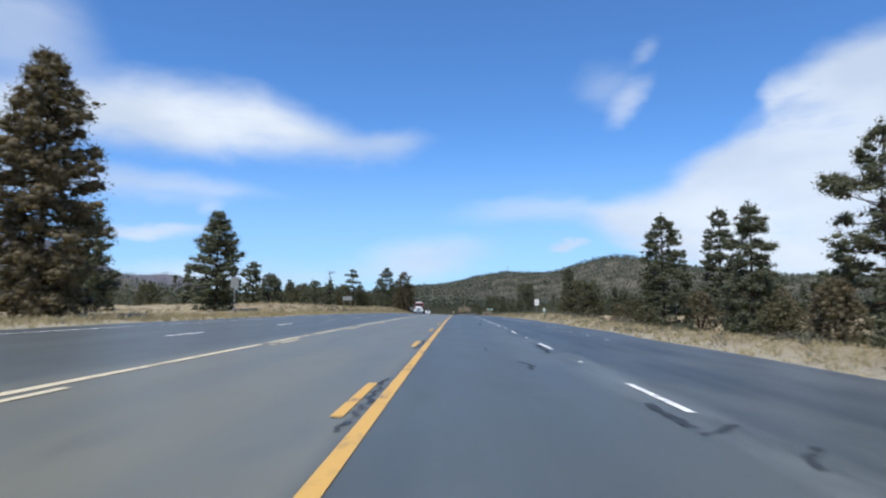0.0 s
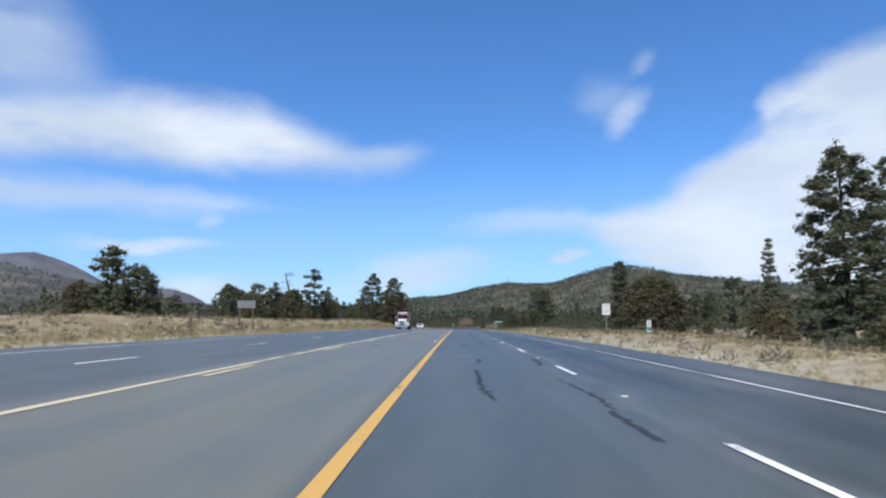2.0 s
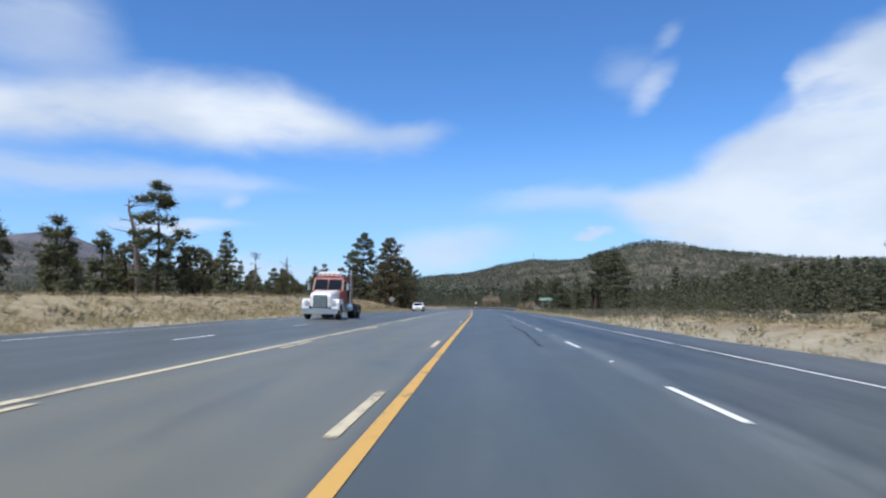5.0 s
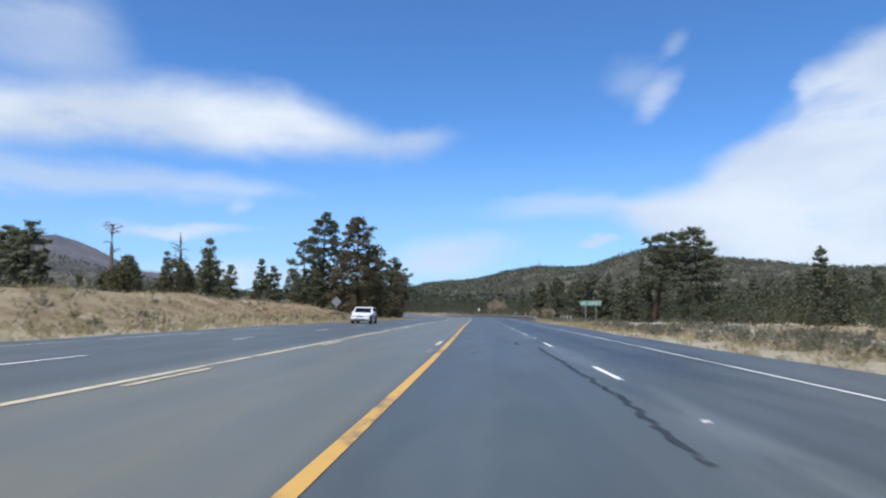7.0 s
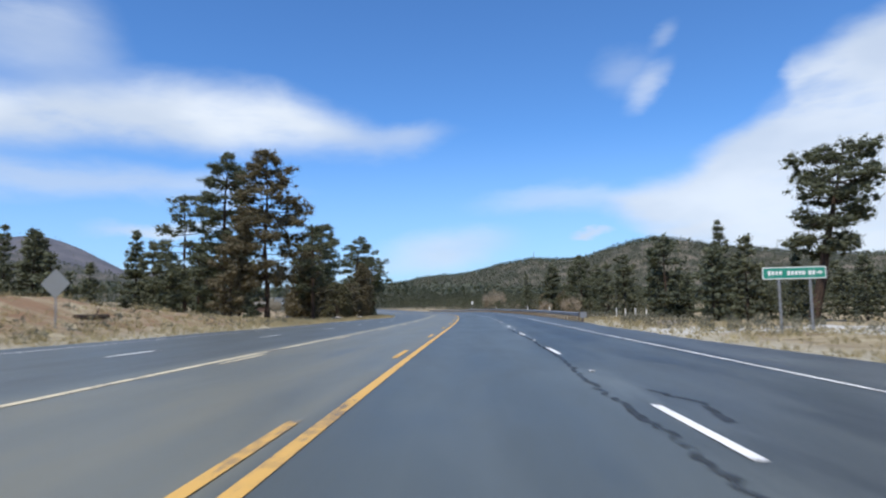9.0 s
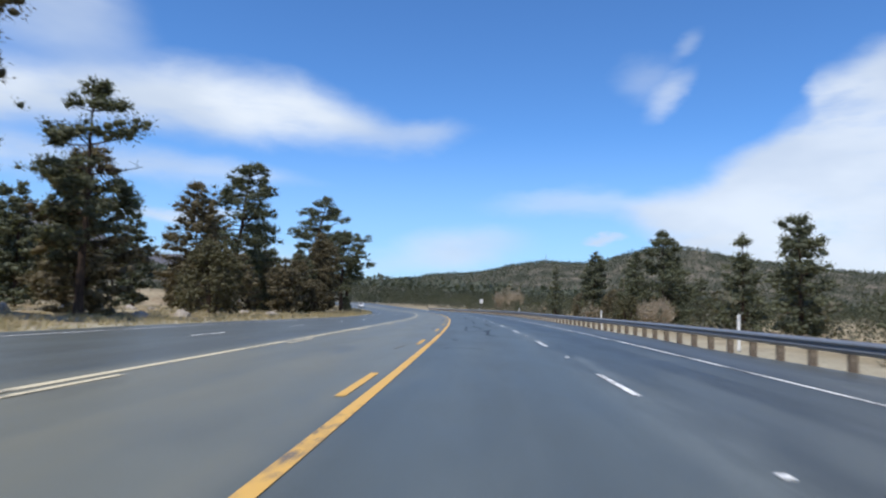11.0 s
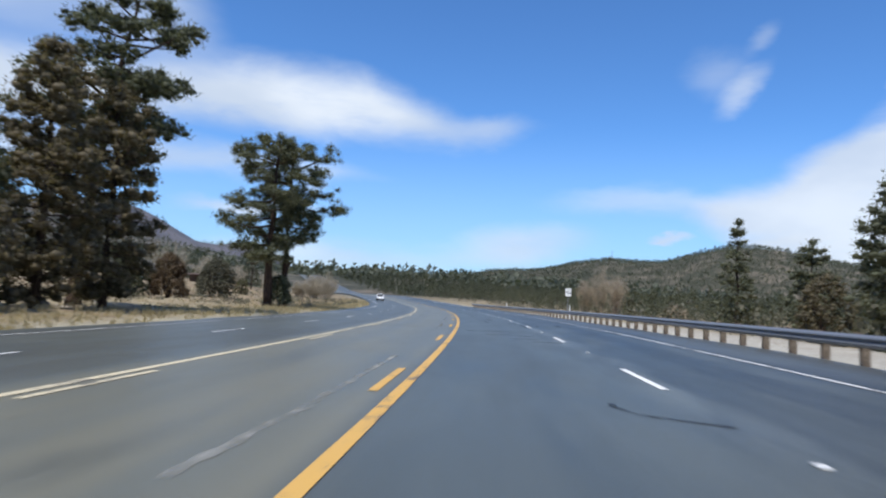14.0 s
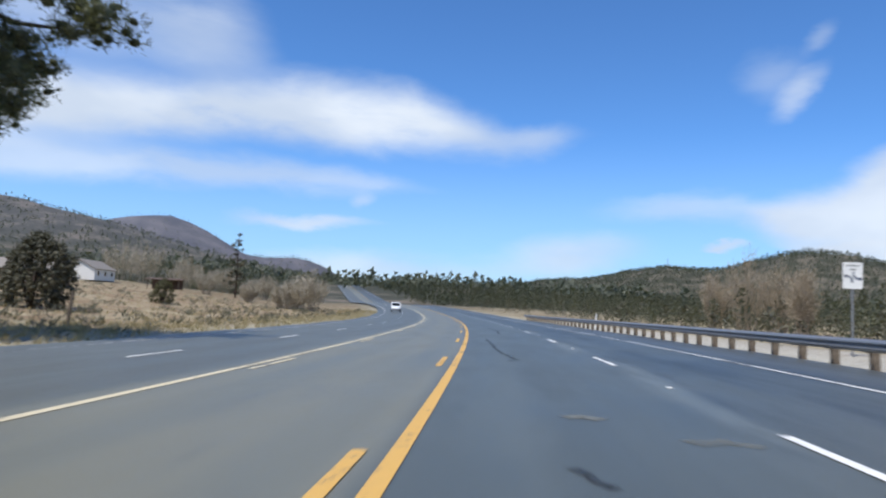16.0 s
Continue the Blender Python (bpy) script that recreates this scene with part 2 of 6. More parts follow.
c = n.mix(n.math("MULTIPLY", n.smooth(n2, 0.43, 0.33), 0.75), c, (0.450, 0.396, 0.270))
c = n.mix(n.math("MULTIPLY", red, n.smooth(n2, 0.34, 0.66)), c, (0.245, 0.150, 0.090))
c = n.mix(n.math("MULTIPLY", n.smooth(n3, 0.50, 0.70), 0.6), c, (0.150, 0.122, 0.078))
c = n.mix(n.math("MULTIPLY", verge, 0.8), c, n.mix(n.smooth(n3, 0.35, 0.7), (0.46, 0.43, 0.335), (0.28, 0.262, 0.205)))
gravel = n.add("ShaderNodeAttribute", attribute_name="gravel").outputs["Fac"]
c = n.mix(n.math("MULTIPLY", gravel, 0.9), c, n.mix(n.smooth(n3, 0.35, 0.68), (0.60, 0.59, 0.55), (0.34, 0.325, 0.29)))
bare = n.math("ADD", n.math("MULTIPLY", n.noise(pos, 0.012, 6.0, 0.65), 0.6), n.math("MULTIPLY", n.noise(pos, 0.085, 4.0, 0.6), 0.4))
hillside = n.mix(n.smooth(bare, 0.47, 0.60), (0.052, 0.055, 0.040), (0.165, 0.142, 0.112))
c = n.mix(wood, c, hillside)
# far hills: cinder grey with the blue of distance haze mixed into the colour
cinder_haze = n.add("ShaderNodeAttribute", attribute_name="cinder_haze").outputs["Fac"]
c = n.mix(cinder_haze, c, n.mix(n.smooth(n.noise(pos, 0.006, 6.0, 0.65), 0.35, 0.7), (0.090, 0.095, 0.115), (0.150, 0.145, 0.160)))
surface(n, c, 0.95, 0.0, n.math("ADD", n3, n.math("MULTIPLY", n2, 1.5)), 0.12, 0.15)

NEEDLES = leafy("pine_needles", (0.064, 0.077, 0.053), (0.192, 0.208, 0.134), 0.44)
NEEDLES_DULL = leafy("dry_pine_needles", (0.082, 0.073, 0.048), (0.240, 0.202, 0.128), 0.44)
JUNIPER_LEAF = leafy("juniper_scales", (0.064, 0.066, 0.038), (0.165, 0.156, 0.086), 0.40)
FAR_LEAF = leafy("distant_needles", (0.058, 0.070, 0.049), (0.130, 0.136, 0.092), 0.36, 0.05)
HILL_LEAF = leafy("hillside_scrub", (0.068, 0.082, 0.060), (0.128, 0.138, 0.102), 0.3, 0.02)
GRASS = leafy("dry_grass_blades", (0.28, 0.23, 0.135), (0.48, 0.41, 0.255), 0.3, 0.25)
SAGE = leafy("sagebrush_leaves", (0.090, 0.092, 0.068), (0.200, 0.190, 0.142), 0.2, 0.4)
TWIG = leafy("bare_twigs", (0.29, 0.235, 0.175), (0.45, 0.375, 0.285), 0.15, 0.5)
PALE_TWIG = leafy("pale_cottonwood_twigs", (0.30, 0.265, 0.215), (0.48, 0.43, 0.35), 0.15, 0.3)
DARK_SCRUB = leafy("dark_scrub_leaves", (0.060, 0.062, 0.042), (0.135, 0.125, 0.082), 0.2, 0.2)


def bark_like(name, dark, light, scale=3.0):
    m, n = material(name)
    pos = n.add("ShaderNodeTexCoord").outputs["Object"]
    plates = n.noise(n.stretch(pos, (1, 1, 0.25)), scale * 3, 6.0, 0.7, 0.5)
    broad = n.noise(pos, scale * 0.25, 4.0)
    c = n.mix(n.smooth(plates, 0.35, 0.65), dark, light)
    c = n.mix(n.math("MULTIPLY", broad, 0.4), c, dark)
    surface(n, c, 0.9, 0.0, plates, 0.05, 0.2)
    return m


RUSTY_LEAF = leafy("rusty_juniper_scales", (0.062, 0.043, 0.028), (0.165, 0.112, 0.066), 0.3)


BARK = bark_like("pine_bark", (0.026, 0.020, 0.017), (0.098, 0.064, 0.046))
DEADWOOD = bark_like("weathered_deadwood", (0.075, 0.062, 0.052), (0.22, 0.19, 0.165))
POST_WOOD = bark_like("weathered_post_wood", (0.10, 0.080, 0.060), (0.27, 0.22, 0.17), 8.0)
GALV = simple("galvanised_steel", (0.30, 0.31, 0.325), 0.5, 0.6, 2.0, 0.2, (0.20, 0.17, 0.14), 0.25)
ALUMINIUM = simple("sign_back_aluminium", (0.30, 0.31, 0.30), 0.5, 0.6, 3.0, 0.1)
SIGN_WHITE = simple("white_sign_sheeting", (0.80, 0.80, 0.78), 0.45, 0.0, 3.0, 0.05, (0.5, 0.48, 0.44), 0.12)
SIGN_GREEN = simple("green_sign_sheeting", (0.010, 0.235, 0.165), 0.4, 0.0, 3.0, 0.08, (0.1, 0.25, 0.2), 0.1)
SIGN_BLUE = simple("dark_blue_sign_ink", (0.03, 0.06, 0.12), 0.5)
CAR_WHITE = simple("white_car_paint", (0.78, 0.79, 0.80), 0.28, 0.0, 1.2, 0.04, (0.5, 0.45, 0.38), 0.1)
CAR_RED = simple("dark_red_truck_paint", (0.20, 0.030, 0.028), 0.3, 0.0, 1.2, 0.08)
CHROME = simple("chrome", (0.70, 0.71, 0.72), 0.2, 1.0, 2.0, 0.05)
RUBBER = simple("tyre_rubber", (0.020, 0.020, 0.021), 0.85, 0.0, 6.0, 0.2, (0.1, 0.09, 0.07), 0.2)
DARK_TRIM = simple("black_plastic_trim", (0.022, 0.022, 0.024), 0.6)
LENS = simple("clear_lamp_lens", (0.62, 0.64, 0.66), 0.12, 0.2)
AMBER = simple("amber_lens", (0.65, 0.24, 0.03), 0.25)
GLASS_DARK, n = material("tinted_window_glass")
surface(n, (0.010, 0.012, 0.014), 0.06, 0.0, None, 0.0, 0.3)
HOUSE_WALL = simple("brown_house_siding", (0.12, 0.075, 0.055), 0.8, 0.0, 1.0, 0.15)
HOUSE_ROOF = simple("grey_roof_shingle", (0.24, 0.215, 0.19), 0.85, 0.0, 1.0, 0.2)
HOUSE_LIGHT = simple("white_house_siding", (0.72, 0.71, 0.68), 0.7, 0.0, 1.0, 0.08)
ROCK = bark_like("pale_limestone", (0.22, 0.19, 0.16), (0.48, 0.43, 0.37), 1.2)

# ---------- the line of the road ----------
# plan: curvature (1/1000 m, to the left) at stations; profile: grade and crossfall (degrees) at stations
K_AT = [199, 200, 235, 260, 285, 310, 340, 370, 400, 430, 470, 560, 610, 655, 675, 2000]
K_IS = [0, 0.571, 0.236, -0.412, 0.049, 0.492, 0.750, 0.754, 1.107, 1.416, 1.070, 1.10, 1.35, 1.10, 0.0, 0.0]
TILT_AT = [0, 60, 120, 180, 240, 280, 320, 360, 400, 440, 520, 600, 650, 690, 780, 860, 1150, 1200]
GRADE = [0.729, 0.507, 0.172, 0.012, -0.117, -0.314, -0.125, -0.394, -0.244, -0.356, -0.25, 0.8, 1.0, 0.0, 0.0, 2.8, 2.8, 0.5]
BANK = [-2.295, -1.957, -1.871, -1.833, -1.500, -1.021, -0.294, 0.423, 1.371, 1.521, 1.6, 1.6, 1.3, 1.0, 0.3, 0.0, 0.0, 0.0]
STEP = 0.5
ST = np.arange(-60, 1250, STEP)
kap = np.interp(ST, K_AT, K_IS, left=0) * 0.001


def running(values):
    return np.concatenate([[0], np.cumsum((values[1:] + values[:-1]) / 2 * STEP)])


TH = running(kap)
RX, RY = running(-np.sin(TH)), running(np.cos(TH)) - 60
RZ = running(np.tan(np.radians(np.interp(ST, TILT_AT, GRADE))))
RZ -= np.interp(0, ST, RZ)
RB = np.tan(np.radians(np.interp(ST, TILT_AT, BANK)))
LEFT_EDGE, RIGHT_EDGE = -12.3, 9.7


def on_road(s, lat, up=0.0):
    """World place of a point at station s, lat metres right of the near yellow line, up above the pavement."""
    th = np.interp(s, ST, TH)
    return Vector((np.interp(s, ST, RX) + lat * math.cos(th), np.interp(s, ST, RY) + lat * math.sin(th),
                   np.interp(s, ST, RZ) + lat * np.interp(s, ST, RB) + up))


def heading(s):
    """Degrees by which the road points left of +y at station s."""
    return math.degrees(np.interp(s, ST, TH))


def sstep(x, lo, hi):
    t = np.clip((x - lo) / (hi - lo), 0, 1)
    return t * t * (3 - 2 * t)


L_AT, L_IS = [0, 60, 95, 107, 160, 200, 250, 290, 315, 340, 470, 540, 620, 760], [0, 0, 0.25, 1.3, 1.25, 1.7, 2.35, 2.1, 0.8, 0.25, 0.0, 0.1, -0.4, -0.6]
R_AT, R_IS = [0, 46, 80, 120, 145, 172, 300, 330, 440, 490, 560], [-1.8, -1.8, -2.8, -2.6, -0.4, 0.0, -0.4, -1.2, -1.2, -0.4, 0.2]
B_AT, B_IS = [60, 90, 105, 130, 140, 160, 200, 215, 240], [0, 0.45, 0.65, 0.45, 0.3, 0.55, 0.4, 0.1, 0.0]
HILLS = [  # x, y, height, reach along x, reach along y, power
    (770, 3530, 280, 402, 735, 2.2), (297, 3687, 213, 420, 700, 2.2), (-105, 3950, 157, 560, 735, 2), (1155, 3425, 217, 455, 700, 2.2), (1662, 3250, 175, 577, 735, 2), (2450, 2900, 210, 735, 875, 2),
    (-2270, 3590, 412, 600, 600, 1.7), (-1500, 1900, 225, 620, 560, 1.6), (-2300, 2500, 200, 700, 500, 2),
    (-1900, 4300, 245, 420, 420, 4), (-700, 3400, 105, 900, 500, 2), (-300, 2600, 60, 700, 400, 2),
]
rng = np.random.default_rng(7)
WAVES = [(rng.uniform(0, 6.28), rng.uniform(0, 6.28), rng.uniform(0, 6.28)) for _ in range(8)]


def roughness(x, y, size):
    """Cheap smooth unevenness with features of about the size given, in -1 to 1."""
    out = 0
    for i, (a, b, c) in enumerate(WAVES):
        k = 6.28 / size * (0.6 + 0.18 * i)
        out = out + np.sin(k * (x * math.cos(a) + y * math.sin(a)) + b + 1.7 * np.sin(k * 0.6 * (x * math.sin(c) - y * math.cos(c)) + c))
    return out / 5


def road_coords(x, y):
    """Station and offset of points in plan."""
    s, lat = np.empty_like(x), np.empty_like(x)
    pick = slice(None, None, 4)
    px, py, pt, ps = RX[pick], RY[pick], TH[pick], ST[pick]
    for i in range(0, len(x), 4000):
        xx, yy = x[i:i + 4000, None], y[i:i + 4000, None]
        j = np.argmin((xx - px) ** 2 + (yy - py) ** 2, axis=1)
        dx, dy = xx[:, 0] - px[j], yy[:, 0] - py[j]
        s[i:i + 4000] = ps[j] - np.sin(pt[j]) * dx + np.cos(pt[j]) * dy
        lat[i:i + 4000] = np.cos(pt[j]) * dx + np.sin(pt[j]) * dy
    return s, lat


def terrain(x, y, bumps=True):
    """Height of the ground, with the cover of scrub (0 to 1) and of gravel verge."""
    x, y = np.atleast_1d(np.asarray(x, float)), np.atleast_1d(np.asarray(y, float))
    s, lat = road_coords(x, y)
    sc = np.clip(s, -60, 1240)
    base, tilt = np.interp(sc, ST, RZ), np.interp(sc, ST, RB)
    away = np.hypot(np.clip(np.abs(lat) - 60, 0, None), np.abs(s - sc))
    base = base * np.exp(-(away / 500) ** 2)
    u, v = LEFT_EDGE - lat, lat - RIGHT_EDGE
    z = base + tilt * np.clip(lat, LEFT_EDGE - 0.6, RIGHT_EDGE + 0.6)
    z = z + np.interp(s, L_AT, L_IS) * sstep(u, 0.8, 11) * (1 - 0.35 * sstep(u, 18, 60))
    z = z + np.interp(s, R_AT, R_IS) * sstep(v, 4, 22) + np.interp(s, B_AT, B_IS) * sstep(v, 0.6, 3.5) * (1 - sstep(v, 5, 12))
    z = z + 0.078 * np.clip(u - 18, 0, 110) * sstep(s, 470, 560) * (1 - sstep(s, 640, 760))
    off = np.maximum(u, v)
    if bumps:
        amp = sstep(off, 0.5, 14)
        z = z + amp * (0.26 * roughness(x, y, 9) + 0.14 * roughness(y, x, 3.4))
    drop = 0.12 + 0.33 * sstep(s, 545, 660)
    z = np.where(off < 0.25, z - drop, z - drop * (1 - sstep(off, 0.25, 1.2 + 6 * sstep(s, 545, 660))) - 0.03)
    far = sstep(np.hypot(x, y - 250), 350, 900)
    hills = 0
    for hx, hy, hh, wx, wy, p in HILLS:
        r = np.hypot((x - hx) / wx, (y - hy) / wy)
        hills = hills + (hh * np.exp(-r ** p * 0.9)) ** 4
    hills = hills ** 0.25 * np.maximum(sstep(off, 4, 140), sstep(np.hypot(x, y - 250), 950, 1500))
    z = z + hills * far * (1 + 0.05 * roughness(x, y, 420)) + far * 3 * roughness(x, y, 260) * np.clip(hills / 60, 0, 1)
    cover = sstep(np.hypot(x, y - 300), 230, 520)
    return z, cover, sstep(off, 3.2, 0.6), s, lat


def height(x, y):
    return float(terrain(x, y)[0][0])


# ---------- building helpers ----------


def mesh_object(name, data, mat, parent=None, label="", smooth=False):
    """Links mesh data as one object with one material, under a parent if there is one."""
    data.materials.append(mat)
    if smooth:
        data.polygons.foreach_set("use_smooth", [True] * len(data.polygons))
    ob = new(name, data)
    ob.parent = parent
    return tagged(ob, label)


def part(name, bm, mat, parent=None, label="", smooth=False):
    data = bpy.data.meshes.new(name)
    bm.to_mesh(data)
    bm.free()
    return mesh_object(name, data, mat, parent, label, smooth)


def soup(name, verts, faces, mat, parent=None, label="", smooth=False):
    data = bpy.data.meshes.new(name)
    data.from_pydata(verts, [], faces)
    return mesh_object(name, data, mat, parent, label, smooth)


def thing(name, m, label, category, group=""):
    ob = new(name)
    ob.matrix_world = m
    return tagged(ob, label, category, group)


def box(bm, size, at, rot=None, bevel=0.0):
    r = bmesh.ops.create_cube(bm, size=1.0)["verts"]
    m = Matrix.Translation(at) @ (rot or Matrix()) @ Matrix.Diagonal((*size, 1))
    bmesh.ops.transform(bm, matrix=m, verts=r)
    if bevel:
        edges = {e for v in r for e in v.link_edges}
        bmesh.ops.bevel(bm, geom=list(edges), offset=bevel, segments=2, affect="EDGES")


def rod(bm, a, b, ra, rb=None, sides=8):
    a, b = Vector(a), Vector(b)
    d = b - a
    r = bmesh.ops.create_cone(bm, cap_ends=True, segments=sides, radius1=ra, radius2=ra if rb is None else rb, depth=d.length)["verts"]
    m = Matrix.Translation((a + b) / 2) @ d.to_track_quat("Z", "Y").to_matrix().to_4x4()
    bmesh.ops.transform(bm, matrix=m, verts=r)


def prism(bm, outline, x0, x1, shrink=None):
    """Extrudes an outline of (y, z) between x0 and x1; shrink(y, z, side) may pull points in."""
    rows = []
    for side, x in ((0, x0), (1, x1)):
        rows.append([bm.verts.new((shrink(y, z, x) if shrink else x, y, z)) for y, z in outline])
    k = len(outline)
    for i in range(k):
        bm.faces.new((rows[0][i], rows[0][(i + 1) % k], rows[1][(i + 1) % k], rows[1][i]))
    bm.faces.new(list(reversed(rows[0])))
    bm.faces.new(rows[1])
    bmesh.ops.recalc_face_normals(bm, faces=bm.faces[:])


# ---------- ground ----------


def spread(lo, hi, fine_lo, fine_hi, fine, growth):
    vals = list(np.arange(fine_lo, fine_hi + 1e-6, fine))
    step, v = fine, fine_hi
    while v < hi:
        step *= growth
        v += step
        vals.append(v)
    step, v = fine, fine_lo
    while v > lo:
        step *= growth
        v -= step
        vals.insert(0, v)
    return np.array(vals)


gx, gy = spread(-4600, 4600, -62, 46, 1.5, 1.055), spread(-700, 4900, -6, 560, 2.6, 1.045)
GX, GY = np.meshgrid(gx, gy)
gz, gcover, gverge, gs, glat = terrain(GX.ravel(), GY.ravel())
nx, ny = len(gx), len(gy)
grid_faces = [(j * nx + i, j * nx + i + 1, (j + 1) * nx + i + 1, (j + 1) * nx + i) for j in range(ny - 1) for i in range(nx - 1)]
ground = soup("ground", np.stack([GX.ravel(), GY.ravel(), gz], 1).tolist(), grid_faces, GROUND, smooth=True)
tagged(ground, "dry tan grass and red-brown soil rising to scrubby hills", "ground", kind="structure")
# where the grey haze-blue tint goes: far cones, and faintly the nearer slope
gcinder_haze = 0.4 * sstep(np.hypot(GX.ravel() + 1500, GY.ravel() - 1900), 900, 350) + sstep(np.hypot(GX.ravel() + 2270, GY.ravel() - 3590), 1000, 520) + sstep(np.hypot(GX.ravel() + 1900, GY.ravel() - 4300), 700, 350)
gred = sstep(gs, 84, 108) * (1 - sstep(gs, 150, 175)) * sstep(glat, 12, 13.5) * (1 - sstep(glat, 30, 45)) + sstep(gs, 235, 262) * (1 - sstep(gs, 300, 318)) * sstep(-glat, 14.5, 17) * (1 - sstep(-glat, 28, 40)) \
    + 0.55 * sstep(gs, 470, 490) * (1 - sstep(gs, 640, 700)) * sstep(-glat, 15, 18) * (1 - sstep(-glat, 60, 90))
ggravel = 0.8 * sstep(gs, 186, 200) * (1 - sstep(gs, 284, 290)) * sstep(glat, 17, 18) * (1 - sstep(glat, 20.5, 22)) + sstep(gs, 282, 284.5) * (1 - sstep(gs, 290, 292.5)) * sstep(glat, 9.7, 11) * (1 - sstep(glat, 60, 70)) + 0.55 * sstep(gs, 372, 402) * (1 - sstep(gs, 520, 560)) * sstep(glat, 9, 10) * (1 - sstep(glat, 14.5, 18))
for key, values in (("cover", gcover), ("verge", gverge), ("cinder_haze", np.clip(gcinder_haze, 0, 1)), ("red_soil", gred), ("gravel", ggravel)):
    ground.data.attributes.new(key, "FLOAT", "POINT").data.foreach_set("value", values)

# ---------- road ----------


def ribbon(name, s_list, lat_of, mat, up, parent=None, label="", cols=1):
    """A strip of pavement or paint along the road; lat_of(s) gives the offsets of its two edges."""
    verts, uvs, faces = [], [], []
    for s in s_list:
        a, b = lat_of(s)
        for i in range(cols + 1):
            lat = a + (b - a) * i / cols
            verts.append(on_road(s, lat, up))
            uvs.append((lat, s))
    k = cols + 1
    for j in range(len(s_list) - 1):
        for i in range(cols):
            faces.append((j * k + i, j * k + i + 1, (j + 1) * k + i + 1, (j + 1) * k + i))
    ob = soup(name, verts, faces, mat, parent, label)
    layer = ob.data.uv_layers.new(name="lane")
    layer.data.foreach_set("uv", [c for l in ob.data.loops for c in uvs[l.vertex_index]])
    return ob


def steps(a, b, d):
    return list(np.linspace(a, b, max(2, int((b - a) / d) + 1)))


road = ribbon("road", steps(-55, 1200, 3.0), lambda s: (LEFT_EDGE + 0.25 * math.sin(s * 0.31) * math.sin(s * 0.083), RIGHT_EDGE + 0.3 * math.sin(s * 0.23) * math.sin(s * 0.11)),
              ASPHALT, 0.0, cols=10)
tagged(road, "grey five-lane asphalt highway with a paler centre turn lane", "road", kind="structure")


def stripe(name, s0, s1, lat, width, mat, label="", up=0.008):
    h = width / 2
    return ribbon(name, steps(s0, s1, 3.0), lambda s: (lat - h, lat + h), mat, up, road, label)


stripe("centre_line", -50, 1150, 0.0, 0.155, YELLOW, "solid yellow turn-lane line")
stripe("centre_line", -50, 1150, YL, 0.16, YELLOW_WORN, "worn solid yellow turn-lane line")
stripe("edge_line", 64, 1150, ER, 0.11, PALE_LINE, "worn white edge line")
for s0, s1 in ((34, 35.2), (38.5, 39.3), (42.5, 44.4), (46.2, 47.2), (49.6, 51.0), (52.4, 55.6), (57.2, 61.8)):
    stripe("edge_line", s0, s1, ER, 0.09, PALE_LINE, "scrap of a worn-off white edge line")
stripe("edge_line", -50, 1150, EL, 0.11, PALE_LINE, "worn white edge line")
PERIOD, DASH, PHASE = 12.19, 3.07, 1.393
for i in range(-3, 58):
    s0 = PHASE + i * PERIOD
    stripe("lane_dash", s0, s0 + DASH, WR, 0.12, WHITE_LINE, up=0.010)
    stripe("lane_dash", s0 - 1.1, s0 - 1.1 + DASH, WL, 0.12, WHITE_LINE, up=0.010)
    if not (62 < s0 < 98 or 165 < s0 < 245 and i % 3):
        stripe("turn_lane_dash", s0 - 1.4, s0 - 1.4 + DASH, -0.33, 0.13, YELLOW_WORN if 98 < s0 < 240 else YELLOW, up=0.010)
    stripe("turn_lane_dash", s0 - 3.2, s0 - 3.2 + DASH, YL + 0.30, 0.12, YELLOW_WORN, up=0.010)
    # square reflective markers half-way between the dashes
    bm = bmesh.new()
    p, q = on_road(s0 + DASH + 4.4, WR, 0.012), radians(heading(s0))
    box(bm, (0.10, 0.11, 0.02), p, Matrix.Rotation(q, 4, "Z"), 0.006)
    part("lane_marker", bm, WHITE_LINE, road)

# ---------- crack sealant and scrapes on the pavement ----------


def tar_line(points, width=0.09, mat=TAR, seed=0, name="crack_seal", wild=0.06):
    """A wandering strip of tar through a few (station, offset) points."""
    r = random.Random(seed)
    pts = []
    for (a, b), (c, d) in zip(points, points[1:]):
        k = max(3, int(math.hypot(a - c, b - d) / 0.22))
        for i in range(k):
            f = i / k
            pts.append((a + (c - a) * f, b + (d - b) * f + r.uniform(-wild, wild)))
    pts.append(points[-1])
    verts, faces, uvs = [], [], []
    for i, (s, lat) in enumerate(pts):
        a, b = pts[max(0, i - 1)], pts[min(len(pts) - 1, i + 1)]
        d = Vector((b[0] - a[0], b[1] - a[1]))
        d = Vector((-d.y, d.x)).normalized() * width * r.uniform(0.35, 0.75)
        for k in (1, -1):
            verts.append(on_road(s + k * d.x, lat + k * d.y, 0.0065))
    for i in range(len(pts) - 1):
        faces.append((2 * i, 2 * i + 1, 2 * i + 3, 2 * i + 2))
    return soup(name, verts, faces, mat, road)


